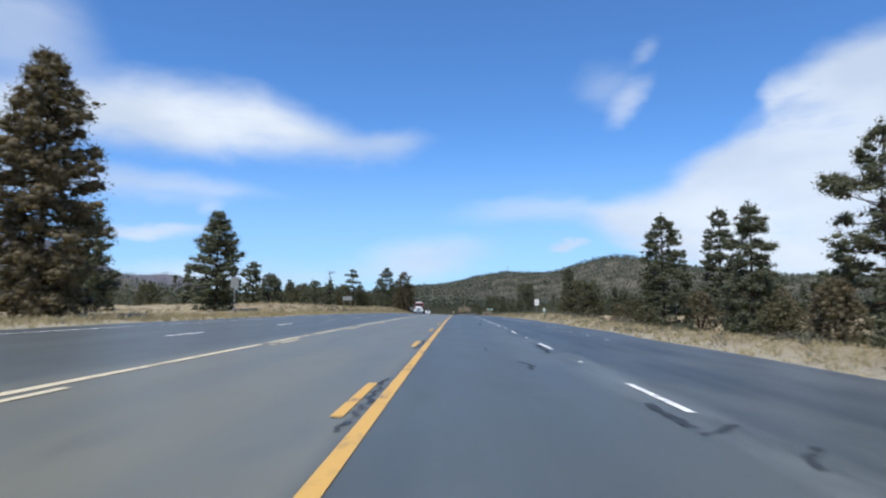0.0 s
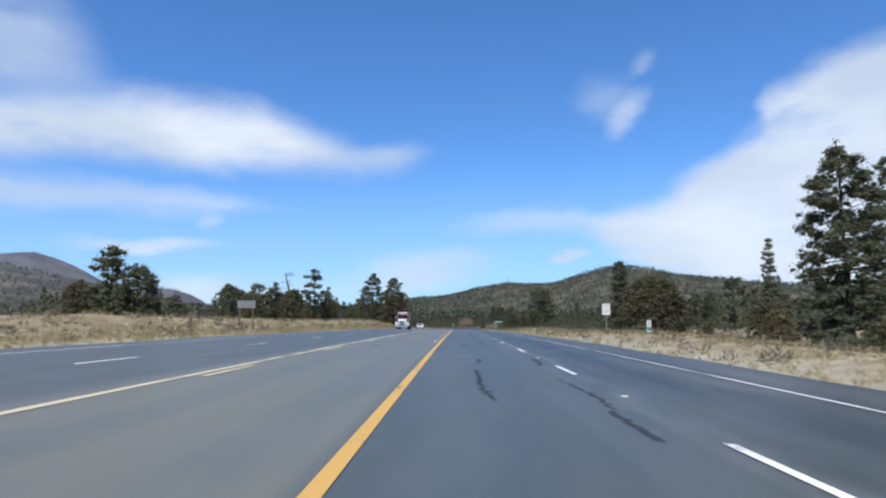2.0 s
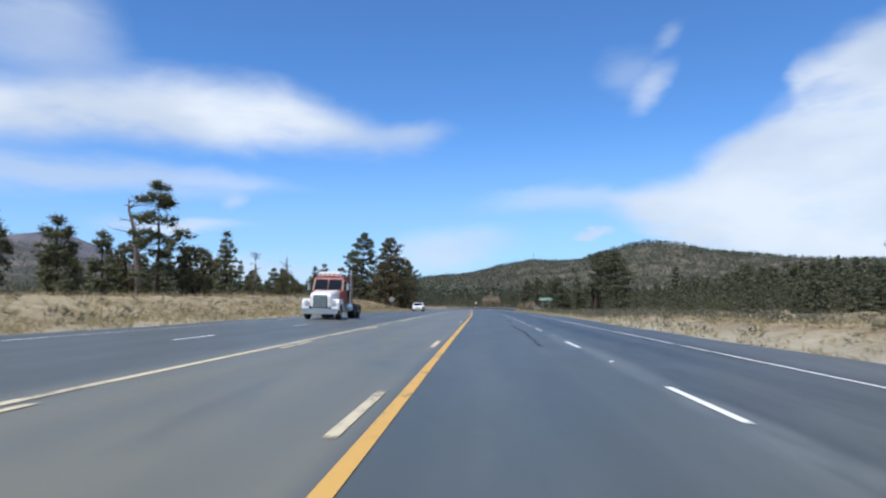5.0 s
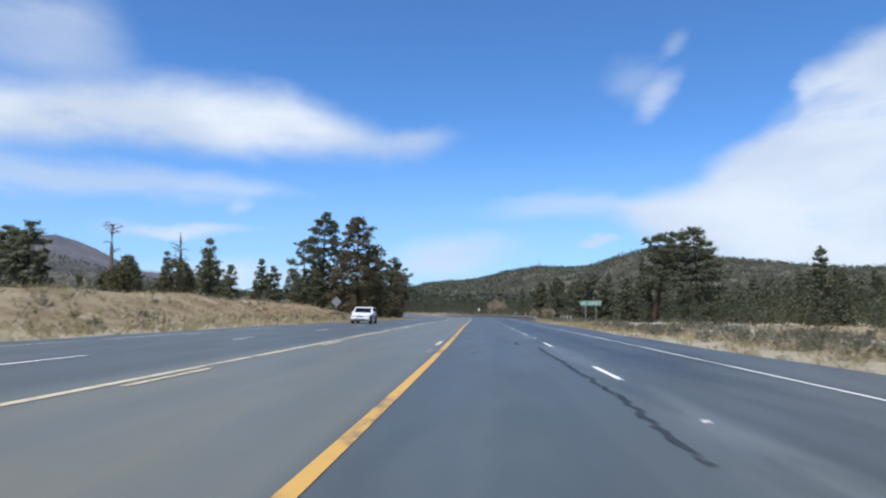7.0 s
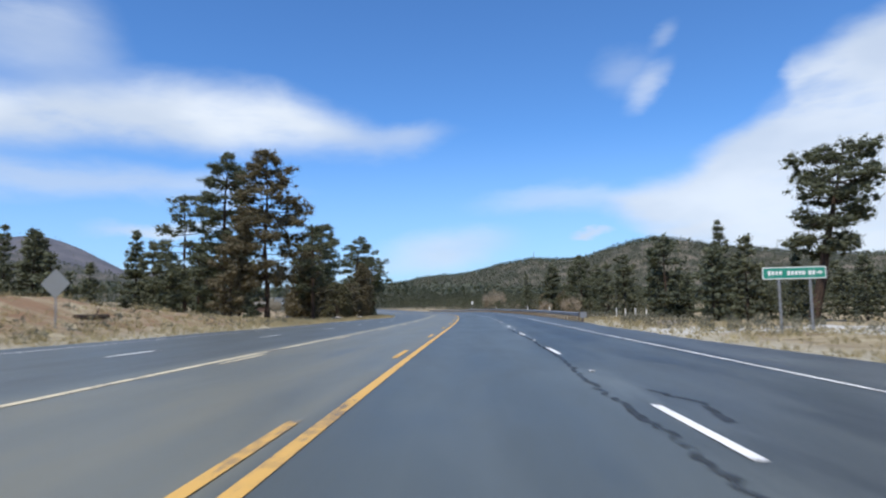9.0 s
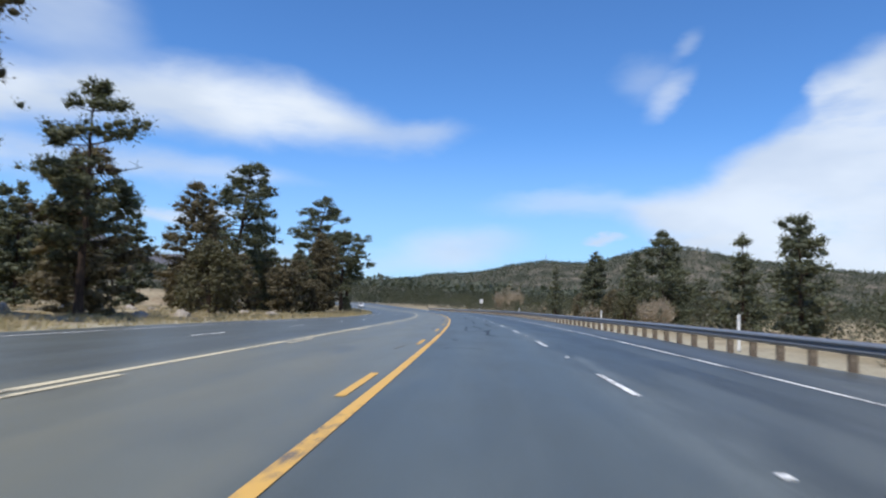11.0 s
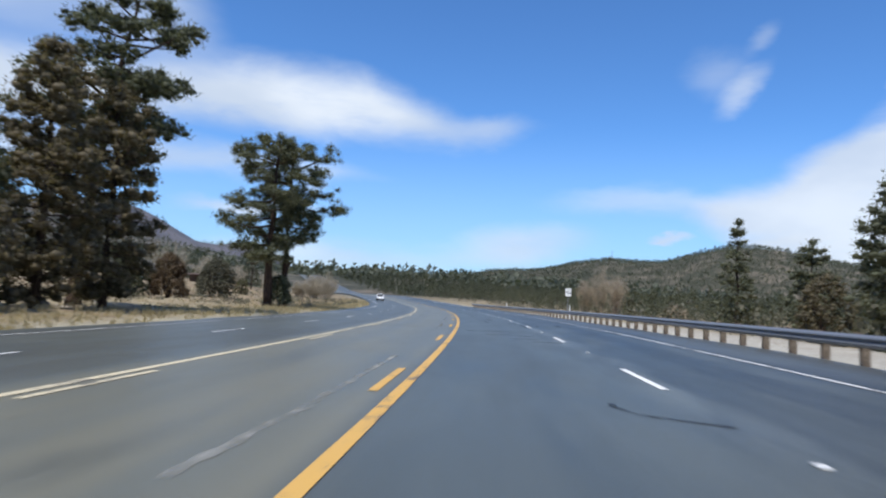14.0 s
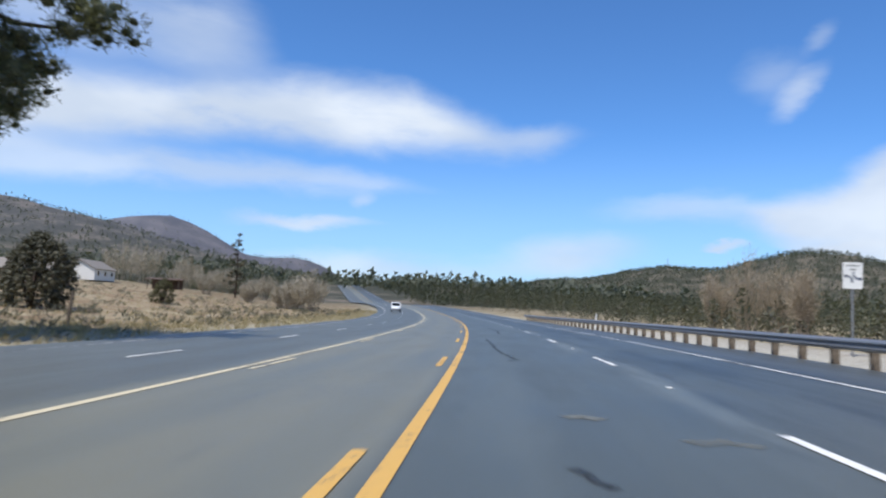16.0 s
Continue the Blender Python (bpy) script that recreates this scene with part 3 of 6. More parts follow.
CRACKS = [
    [(14.3, 3.3), (12.5, 3.3)], [(12.1, 3.3), (12.8, 3.9)], [(11.7, 4.1), (10.7, 3.7)], [(27.9, 3.5), (25.7, 3.4), (24.6, 3.4), (23.9, 3.3)], [(24.8, 1.7), (24.0, 1.7)],
    [(20.5, 2.2), (19.4, 2.4), (18.6, 2.3)], [(57, 2.6), (54.2, 2.5), (52.5, 2.3), (50.5, 2.5)], [(73.1, 3.1), (70, 3.2), (67, 3.0), (65.5, 3.0)], [(75.2, 1.4), (70.4, 1.4), (68.7, 1.5)],
    [(81.3, 3.4), (79.3, 3.4), (77.5, 3.2)], [(80.3, 1.6), (78.9, 1.6), (78, 1.5)], [(93.5, 1.2), (92.3, 1.4), (91, 1.1), (90.3, 1.1)], [(99.5, 2.3), (96.5, 2.2), (94, 2.5)],
    [(135, 2.1), (129.6, 2.2), (114.8, 2.2), (110, 2.35), (108.3, 2.3), (106.3, 2.2), (105.1, 2.1), (104.6, 2.3)], [(129, 0.1), (125.5, 0.6)], [(130.6, 2.5), (123.9, 2.4)],
    [(119.9, 2.1), (118.8, 2.1), (118.5, 2.0)], [(122.5, 2.3), (121.6, 2.9), (119.4, 2.7), (118.7, 2.7)], [(193.7, 2.9), (191.1, 2.9), (189.7, 3.0), (187.7, 2.9)],
    [(220, 3.1), (209.4, 3.1), (206, 3.15), (203.9, 3.05), (201.6, 3.0)], [(223.5, 2.5), (221.2, 2.5)], [(215.8, 0.9), (216, 1.0), (216.4, 1.2)],
    [(290, 3.4), (277.7, 3.6), (267.4, 3.5), (262.8, 3.3), (258.6, 3.3), (252.6, 3.1)], [(262, 3.9), (260.6, 4.3), (259.2, 4.1)],
    [(344.1, 2.2), (338.4, 2.0), (337, 2.3)], [(327.6, 0.5), (327.9, 0.6), (328, 1.1), (327.9, 1.6)], [(333.4, 0.6), (332.3, 0.8)],
    [(353, 1.6), (349.7, 1.7), (346.2, 2.0), (344.7, 2.4), (343.7, 2.1), (342.4, 2.0), (342.3, 1.3)], [(350.9, 1.2), (345.5, 1.1), (343.1, 1.1)],
    [(369.5, 2.0), (360.4, 1.9)], [(360.2, 2.7), (358.4, 2.7), (356.5, 2.6), (352, 2.7)], [(357.6, 1.1), (356.6, 1.2)],
    [(384.2, 1.6), (378, 2.0), (374, 2.2)], [(378.5, 3.6), (375.7, 3.6), (373.4, 3.4), (371.6, 3.4), (370.6, 3.5)], [(372.3, 3.7), (371.5, 4.0), (370.7, 3.9)],
    [(389, 0.4), (387.2, 0.7), (385.8, 0.8)], [(395.7, 2.2), (391.6, 1.9), (389.8, 2.2), (388, 1.9)], [(402, 2.6), (401.2, 2.7), (400.6, 3.6)],
    [(432.5, 3.9), (431.7, 4.3), (429.8, 4.2)], [(436.6, 2.9), (433.2, 3.4), (431.3, 3.5), (428.5, 3.4)], [(433.7, 5.5), (431.8, 5.5), (430, 5.2)], [(441.2, 1.8), (435.9, 1.8)],
    [(444, 3.6), (442.6, 3.7), (441.1, 3.7), (438, 3.6)], [(446, 2.6), (443, 2.1), (442.1, 2.2), (441.2, 2.3), (440.4, 1.8), (439.6, 1.9)],
    [(478.5, 0.9), (469.1, 1.1), (465.8, 1.5), (465.2, 1.2)], [(453.7, 1.4), (453.1, 1.6)], [(160, 2.6), (170, 2.8), (180, 2.6)], [(500, 1.6), (492, 1.9), (486, 1.7)],
]
CRACKS += [[(11.4, -0.19), (13.5, -0.17), (16.0, -0.18)], [(23.6, -0.2), (25.8, -0.17), (28.2, -0.18)]]
for i, c in enumerate(CRACKS):
    tar_line(c, 0.07 if c[0][1] < 0 else 0.085 if i % 3 else 0.12, TAR, i)
for i, c in enumerate([[(104.4, -2.9), (109.7, -3.0), (118, -3.3), (128, -3.6)], [(88, -2.6), (92, -2.8), (95, -2.9)], [(326.7, -0.75), (327.4, -0.7), (328.6, -0.6)], [(343.5, -0.6), (345.5, -0.7), (348.6, -0.6)],
                       [(355.2, -1.3), (355.9, -1.3), (357.4, -1.1)], [(369.6, -0.6), (372.7, -0.6), (375.9, -0.6)], [(397.7, -0.9), (400.4, -0.8), (408.1, -0.8)], [(425.6, -0.9), (427.2, -0.8), (432, -0.9)],
                       [(438.7, -0.9), (441.2, -0.9), (446.8, -0.8)], [(188.7, -0.33), (191.2, -0.3)], [(244.4, -0.36), (246.9, -0.3)], [(215.1, -0.33), (217, -0.3)]]):
    tar_line(c, 0.11, SCRAPE, 50 + i, "pale_scrape", 0.03)
for i, (s, a, b) in enumerate([(422.6, 0.5, 2.3), (419.5, 1.2, 2.2), (418.9, 2.4, 2.9), (416.8, 2.0, 2.9), (415.2, 2.6, 3.5), (388, 0.9, 3.2), (386.3, 1.1, 3.3), (456.3, 1.6, 2.0), (454.9, 2.6, 3.2)]):
    tar_line([(s, a), (s + 0.12, (a + b) / 2), (s - 0.1, b)], 0.26, FAINT_SCRAPE, 80 + i, "pale_scrape", 0.05)

# ---------- trees ----------


def tube_into(verts, faces, path, radii, sides=6):
    """Adds a tapering tube along a path of points."""
    first = len(verts)
    for i, (p, r) in enumerate(zip(path, radii)):
        d = (Vector(path[min(i + 1, len(path) - 1)]) - Vector(path[max(i - 1, 0)])).normalized()
        q = d.to_track_quat("Z", "Y")
        for k in range(sides):
            a = 2 * math.pi * k / sides
            verts.append(tuple(Vector(p) + q @ Vector((r * math.cos(a), r * math.sin(a), 0))))
    for i in range(len(path) - 1):
        for k in range(sides):
            a, b = first + i * sides + k, first + i * sides + (k + 1) % sides
            faces.append((a, b, b + sides, a + sides))
    faces.append(tuple(first + (len(path) - 1) * sides + k for k in range(sides)))


def tufts(centres, radii, count, length, width, g, flat=0.6, upward=0.35):
    """Many small pointed blades in flattened clumps round the centres, as arrays of vertices and faces."""
    k = len(centres) * count
    c, r = np.repeat(centres, count, 0), np.repeat(radii, count)[:, None]
    d = g.normal(size=(k, 3))
    d /= np.linalg.norm(d, axis=1, keepdims=True)
    p = c + d * r * g.uniform(0.25, 1.0, (k, 1)) ** 0.6 * (1, 1, flat)
    out = d + (0, 0, upward) + g.normal(size=(k, 3)) * 0.6
    out /= np.linalg.norm(out, axis=1, keepdims=True)
    side = np.cross(out, g.normal(size=(k, 3)))
    side /= np.linalg.norm(side, axis=1, keepdims=True) + 1e-9
    ln, wd = length * g.uniform(0.6, 1.3, (k, 1)), width * g.uniform(0.6, 1.3, (k, 1))
    v = np.stack([p - side * wd, p + side * wd, p + out * ln], 1).reshape(-1, 3)
    return v, np.arange(3 * k).reshape(-1, 3)


GOLD = (1 + 5 ** 0.5) / 2
ICO_V = np.array([(-1, GOLD, 0), (1, GOLD, 0), (-1, -GOLD, 0), (1, -GOLD, 0), (0, -1, GOLD), (0, 1, GOLD), (0, -1, -GOLD), (0, 1, -GOLD), (GOLD, 0, -1), (GOLD, 0, 1), (-GOLD, 0, -1), (-GOLD, 0, 1)]) / math.hypot(1, GOLD)
ICO_F = np.array([(i, j, k) for i in range(12) for j in range(i + 1, 12) for k in range(j + 1, 12)
                  if max(np.linalg.norm(ICO_V[a] - ICO_V[b]) for a, b in ((i, j), (j, k), (i, k))) < 1.1])
for q, (i, j, k) in enumerate(ICO_F):
    if np.dot(np.cross(ICO_V[j] - ICO_V[i], ICO_V[k] - ICO_V[i]), ICO_V[i]) < 0:
        ICO_F[q] = (i, k, j)


def clumps(centres, radii, count, length, width, g, flat=0.6, upward=0.35, core=0.60):
    """Needle clumps: a dense ragged heart in each, with loose blades standing out all round it."""
    v, f = tufts(centres, radii, count, length, width, g, flat, upward)
    k = len(centres)
    turn = g.uniform(0, 6.2832, k)
    c, sn = np.cos(turn)[:, None], np.sin(turn)[:, None]
    shape = np.stack([ICO_V[None, :, 0] * c - ICO_V[None, :, 1] * sn, ICO_V[None, :, 0] * sn + ICO_V[None, :, 1] * c, np.repeat(ICO_V[None, :, 2], k, 0) * flat], 2)
    hearts = centres[:, None, :] + shape * (radii * core)[:, None, None] * g.uniform(0.6, 1.3, (k, 12, 1))
    f2 = (ICO_F[None] + 12 * np.arange(k)[:, None, None]).reshape(-1, 3)
    return np.concatenate([v, hearts.reshape(-1, 3)]), np.concatenate([f, f2 + len(v)])


def quick_mesh(name, v, f, mat, parent=None, label=""):
    data = bpy.data.meshes.new(name)
    data.vertices.add(len(v))
    data.vertices.foreach_set("co", np.asarray(v, np.float32).ravel())
    k = f.shape[1]
    data.loops.add(len(f) * k)
    data.loops.foreach_set("vertex_index", np.asarray(f, np.int32).ravel())
    data.polygons.add(len(f))
    data.polygons.foreach_set("loop_start", np.arange(0, len(f) * k, k, dtype=np.int32))
    data.update(calc_edges=True)
    return mesh_object(name, data, mat, parent, label)


PROFILE = {  # crown width against the height in the crown, 0 at its foot and 1 at the tip
    "cone": lambda t: 0.10 + 0.90 * (1 - t) ** 0.75,
    "column": lambda t: (0.62 + 0.38 * math.sin(min(t * 2.2, 1) * math.pi / 2)) * (1 - t ** 2.4) ** 0.75 + 0.08,
    "spire": lambda t: 0.15 + 0.85 * (1 - t) ** 0.68,
    "mature": lambda t: (0.62 + 0.38 * math.sin(t * math.pi)) * (1 - t ** 4.0) ** 0.5 + 0.10,
    "tiered": lambda t: (0.26 + 0.74 * (1 - t) ** 0.62) * (1 - t ** 8) ** 0.5,
    "umbrella": lambda t: (0.70 + 0.35 * math.sin(t * 2.6)) * (1 - t ** 6.0) ** 0.5 + 0.12,
}
FOOT = {"cone": 0.05, "spire": 0.08, "column": 0.10, "tiered": 0.10, "mature": 0.26, "umbrella": 0.38}


def pine(x, y, h, r, style, seed, label, lean=(0, 0), mat=None, foot=None, fill=1.0, bias=(0, 0), sunk=0.15, z=None, group="", blades=0, blade=(0.22, 0.036), dense=1.0, limb=1.0, pad=1.0, stout=1.0, bow=1.4, core=0.46):
    """A ponderosa pine: plated trunk, whorls of limbs with gaps between them, and needle clumps along their outer halves."""
    g, rr = np.random.default_rng(seed), random.Random(seed)
    tree = thing("pine_tree", pose(x, y, (height(x, y) if z is None else z) - sunk, 0, 0, 0), label, "pine tree", group)
    foot = FOOT[style] if foot is None else foot
    if not blades:      # trees that stand well back from the road have fewer, broader blades
        back = abs(float(road_coords(np.array([x]), np.array([y]))[1][0]))
        blades, blade, core = (22, (0.22, 0.043), core) if back < 37 else (10, (0.30, 0.066), 0.56)
    girth = (0.014 * h + 0.07) * stout
    wob = [(rr.uniform(-1, 1) * 0.012 * h, rr.uniform(-1, 1) * 0.012 * h) for _ in range(8)]

    def spine(t):
        i = t * 6.99
        a, b, f = wob[int(i)], wob[int(i) + 1], i - int(i)
        k = min(1, t * 3)
        return Vector(((a[0] * (1 - f) + b[0] * f) * k + lean[0] * t ** bow, (a[1] * (1 - f) + b[1] * f) * k + lean[1] * t ** bow, h * t))
    ts = [0, 0.02, 0.06, 0.15, 0.27, 0.4, 0.52, 0.64, 0.76, 0.88, 0.985]
    v, f = [], []
    tube_into(v, f, [spine(t) for t in ts], [girth * (1.35 if t == 0 else 1.12 if t == 0.02 else 1) * (1 - 0.93 * t) + 0.015 for t in ts], 9)
    centres, sizes = [], []
    open_crown = style in ("mature", "umbrella", "tiered")
    whorls = max(6, int((h * (1 - foot)) / (0.92 if open_crown else 0.66) * dense ** 0.5))
    lobes = [[rr.uniform(0.55, 1.15) for _ in range(7)] for _ in range(9)]
    for i in range(whorls):
        t = (i + rr.random() * 0.9) / whorls
        base = spine(foot + (1 - foot) * t * (0.96 if open_crown else 0.985))
        start = rr.uniform(0, 6.28)
        many = rr.choice((4, 5, 5)) if not open_crown else rr.choice((3, 4, 4))
        for n_ in range(many):
            a = start + 6.2832 * n_ / many + rr.uniform(-0.5, 0.5)
            size = r * PROFILE[style](t) * rr.uniform(0.66, 1.10) * (0.35 + 0.65 * lobes[int(t * 8.99)][int(a / 6.2832 * 7) % 7])
            size *= max(0.2, 1 + bias[0] * math.cos(a) + bias[1] * math.sin(a))
            bare = rr.random() > 0.96 * fill
            if bare and rr.random() < 0.5:
                continue
            rise = rr.uniform(-0.26, 0.14) + (0.50 if open_crown else 0.42) * t ** 1.5
            tip = base + Vector((math.cos(a), math.sin(a), rise)) * size
            mid = base.lerp(tip, 0.5) + Vector((rr.uniform(-0.05, 0.05) * size, rr.uniform(-0.05, 0.05) * size, -0.05 * size + rr.uniform(-0.05, 0.05) * size))
            tube_into(v, f, [base, mid, tip], [(0.014 * size + 0.022) * limb, (0.010 * size + 0.014) * limb, 0.010], 3 if limb == 1 else 5)
            along = tip - base
            side = Vector((-along.y, along.x, 0)).normalized()
            if bare:
                for _ in range(4):
                    q = mid.lerp(tip, rr.random())
                    tube_into(v, f, [q, q + Vector((rr.uniform(-1, 1), rr.uniform(-1, 1), rr.uniform(-0.1, 0.7))) * 0.8], [0.018, 0.005], 3)
                continue
            if open_crown:      # a few broad pads: one round the tip, others on short side branches
                pads = [(tip, 1.0)]
                for _ in range(1 + int(size * 0.55)):
                    q = rr.uniform(0.45, 0.9)
                    root = base.lerp(mid, q * 2) if q < 0.5 else mid.lerp(tip, q * 2 - 1)
                    end = root + side * rr.choice((-1, 1)) * rr.uniform(0.3, 0.5) * size * (1.3 - q) + along * 0.12 + Vector((0, 0, rr.uniform(-0.1, 0.4)))
                    tube_into(v, f, [root, end], [0.020 * limb, 0.010], 3)
                    pads.append((end, 0.85))
                for p, k in pads:
                    wide = k * pad * (0.30 + 0.17 * min(size, 4))
                    for _ in range(3 + int(3.6 * wide * dense ** 0.4)):
                        centres.append(p + Vector((rr.gauss(0, 0.5) * wide, rr.gauss(0, 0.5) * wide, rr.gauss(0.05, 0.24) * wide)))
                        sizes.append(rr.uniform(0.34, 0.66) * min(1.0, 0.6 + 0.2 * size))
                continue
            for k in range(2 + int(size * 1.9 * dense ** 0.3)):
                q = 1.0 if k == 0 else rr.uniform(0.28, 1.0)
                p = base.lerp(mid, q * 2) if q < 0.5 else mid.lerp(tip, q * 2 - 1)
                centres.append(p + side * rr.uniform(-1, 1) * (0.34 * size * (1.25 - q)) + Vector((0, 0, rr.uniform(-0.10, 0.30))))
                sizes.append(rr.uniform(0.40, 0.74) * min(1.0, 0.6 + 0.25 * size) * pad)
    for t in (0.97, 0.995):
        centres.append(spine(t))
        sizes.append(0.36)
    soup("trunk", v, f, BARK, tree)
    tv, tf = clumps(np.array([tuple(c) for c in centres]), np.array(sizes), blades, *blade, g, 0.74, 0.4, core)
    quick_mesh("crown", tv, tf, mat or NEEDLES, tree)
    return tree


def juniper(x, y, h, r, seed, label, mat=None, name="juniper_bush", category="juniper", dens=1.0, z=None):
    """A dense bushy juniper or low pinyon, foliage almost to the ground, with several stems and a lumpy outline."""
    g, rr = np.random.default_rng(seed), random.Random(seed)
    tree = thing(name, pose(x, y, (height(x, y) if z is None else z) - 0.1), label, category)
    v, f = [], []
    for _ in range(4):
        a, k = rr.uniform(0, 6.28), rr.uniform(0.3, 0.7)
        tube_into(v, f, [Vector((0.1 * math.cos(a), 0.1 * math.sin(a), 0)), Vector((k * r * 0.5 * math.cos(a), k * r * 0.5 * math.sin(a), h * 0.4)),
                         Vector((k * r * math.cos(a), k * r * math.sin(a), h * 0.8))], [0.05 + 0.02 * h, 0.04 + 0.008 * h, 0.015], 6)
    soup("trunk", v, f, BARK, tree)
    k = int(56 * (r * h) ** 0.75 * dens)
    lump = [(rr.uniform(0, 6.28), rr.uniform(0.1, 0.9), rr.uniform(0.66, 1.20)) for _ in range(13)]
    cs, ss = [], []
    for _ in range(k):
        t, a = rr.random() ** 0.9, rr.uniform(0, 6.28)
        wide = math.sqrt(max(0.02, 1 - ((t - 0.33) / 0.68) ** 2))
        tall = min(lump, key=lambda q: abs((a - q[0] + 3.14) % 6.28 - 3.14) + 2 * abs(t - q[1]))[2]
        rad = r * wide * tall * rr.uniform(0.35, 1.0) ** 0.5
        cs.append((rad * math.cos(a), rad * math.sin(a), 0.05 * h + t * h * 0.92 * (0.72 + 0.28 * tall)))
        ss.append(rr.uniform(0.20, 0.42) * (0.6 + 0.08 * h))
    tv, tf = clumps(np.array(cs), np.array(ss), 14, 0.20, 0.041, g, 0.95, 0.8, 0.5)
    quick_mesh("crown", tv, tf, mat or JUNIPER_LEAF, tree)
    return tree


def snag(x, y, h, seed, label, spread_=1.6, bent=(0, 0)):
    """A dead standing tree with broken, bare, crooked limbs."""
    rr = random.Random(seed)
    tree = thing("dead_tree", pose(x, y, height(x, y) - 0.15), label, "dead tree")
    v, f = [], []
    path = [Vector((bent[0] * t * t + rr.uniform(-0.12, 0.12), bent[1] * t * t + rr.uniform(-0.12, 0.12), h * t)) for t in (0, 0.2, 0.45, 0.7, 0.88, 1.0)]
    tube_into(v, f, path, [0.36, 0.31, 0.27, 0.20, 0.13, 0.03], 8)
    soup("trunk", v, f, DEADWOOD, tree)
    for i in range(16):
        t = rr.uniform(0.35, 0.98)
        k = min(int(t * 5), 4)
        b = path[k].lerp(path[k + 1], t * 5 - k)
        v, f = [], []
        a, size = rr.uniform(0, 6.28), spread_ * rr.uniform(0.45, 1.2) * (1.25 - t * 0.6)
        tip = b + Vector((math.cos(a), math.sin(a), rr.uniform(-0.1, 0.5))) * size
        mid = b.lerp(tip, 0.55) + Vector((rr.uniform(-0.2, 0.2), rr.uniform(-0.2, 0.2), rr.uniform(-0.1, 0.35)))
        tube_into(v, f, [b, mid, tip], [0.075, 0.045, 0.012], 5)
        for _ in range(4):
            q = mid.lerp(tip, rr.random())
            tube_into(v, f, [q, q + Vector((rr.uniform(-1, 1), rr.uniform(-1, 1), rr.uniform(-0.2, 0.9))) * 0.5], [0.02, 0.006], 4)
        soup("limb", v, f, DEADWOOD, tree)
    return tree


def bare_shrub(x, y, h, r, seed, label, name="bare_shrub", category="shrub", mat=TWIG, stems=26, twig=0.012):
    """A leafless clump of upright stems with fine twigs."""
    g, rr = np.random.default_rng(seed), random.Random(seed)
    bush = thing(name, pose(x, y, height(x, y) - 0.05), label, category)
    v, f, cs = [], [], []
    for _ in range(stems):
        a, k = rr.uniform(0, 6.28), rr.random() ** 0.6
        tip = Vector((r * k * math.cos(a), r * k * math.sin(a), h * rr.uniform(0.6, 1.0) * (1.05 - 0.35 * k)))
        foot = Vector((tip.x * 0.35, tip.y * 0.35, 0))
        mid = foot.lerp(tip, 0.5) + Vector((rr.uniform(-0.2, 0.2), rr.uniform(-0.2, 0.2), 0))
        tube_into(v, f, [foot, mid, tip], [0.035, 0.024, 0.006], 4)
        cs += [tuple(foot.lerp(tip, q)) for q in (0.45, 0.6, 0.72, 0.84, 0.95)]
    soup("brushwood", v, f, mat, bush)
    tv, tf = tufts(np.array(cs), np.full(len(cs), 0.16 * h ** 0.6 + 0.1), 16, 0.55, twig, g, 1.0, 1.0)
    quick_mesh("spray", tv, tf, mat, bush)
    return bush


GREEN = "tall dark-green ponderosa pine with layered needle clumps"
YOUNG = "young cone-shaped green pine growing on dry grass"
OLIVE = "olive-brown bushy pine with foliage down to the ground"
JUN = "rounded olive-brown juniper bush on dry grass"
# left of the road
pine(-22.5, 43.5, 15.4, 3.5, "column", 1, "tall bushy pine with brown-green needles beside the shoulder", mat=NEEDLES_DULL, dense=3.2, foot=0.02)
pine(-27, 57, 8.2, 2.4, "column", 2, YOUNG, dense=1.3)
pine(-29.7, 93.1, 13.2, 3.5, "column", 3, "dense rounded dark-green pine beside the shoulder", foot=0.08, dense=2.4)
pine(-43, 118, 7.0, 1.6, "cone", 4, YOUNG)
pine(-37.2, 134.2, 8.2, 2.8, "column", 5, OLIVE, dense=1.4)
juniper(-33.5, 133, 6.2, 2.5, 6, JUN, NEEDLES, dens=1.5)
juniper(-44, 140, 5.0, 2.4, 7, JUN)
juniper(-30, 152, 5.2, 2.2, 8, JUN, NEEDLES)
for i, (x, y, h, r) in enumerate([(-36.7, 189.5, 6.6, 2.8), (-27.5, 177, 5.6, 2.2), (-31.5, 182, 6.0, 2.4), (-42, 194, 6.6, 2.8), (-34, 176, 4.6, 2.2), (-47, 203, 7.0, 2.8), (-40, 219, 6.6, 2.6), (-52, 226, 7.5, 3.0), (-29, 188, 5.0, 2.0),
                                  (-33, 201, 5.5, 2.2), (-26.5, 206, 5.0, 2.3), (-60, 205, 5.0, 2.6), (-70, 215, 6.0, 3.0), (-54, 195, 4.2, 2.4), (-48, 178, 4.6, 2.4), (-58, 168, 5.0, 2.6),
                                  (-64, 150, 5.5, 2.6), (-52, 105, 6.0, 2.8), (-60, 118, 6.5, 3.0), (-47, 96, 5.0, 2.6), (-68, 132, 6.5, 3.0)]):
    if i % 3 == 2 or i in (0, 9):
        pine(x, y, h * 1.12, r * 0.92, "cone" if i % 2 else "column", 20 + i, YOUNG, dense=1.3, foot=0.05)
    else:
        juniper(x, y, h, r, 20 + i, JUN, (JUNIPER_LEAF, JUNIPER_LEAF, NEEDLES)[i % 3])
snag(-36.5, 214.4, 11.2, 1, "crooked grey dead tree with bare limbs", 2.6, (-1.3, 0))
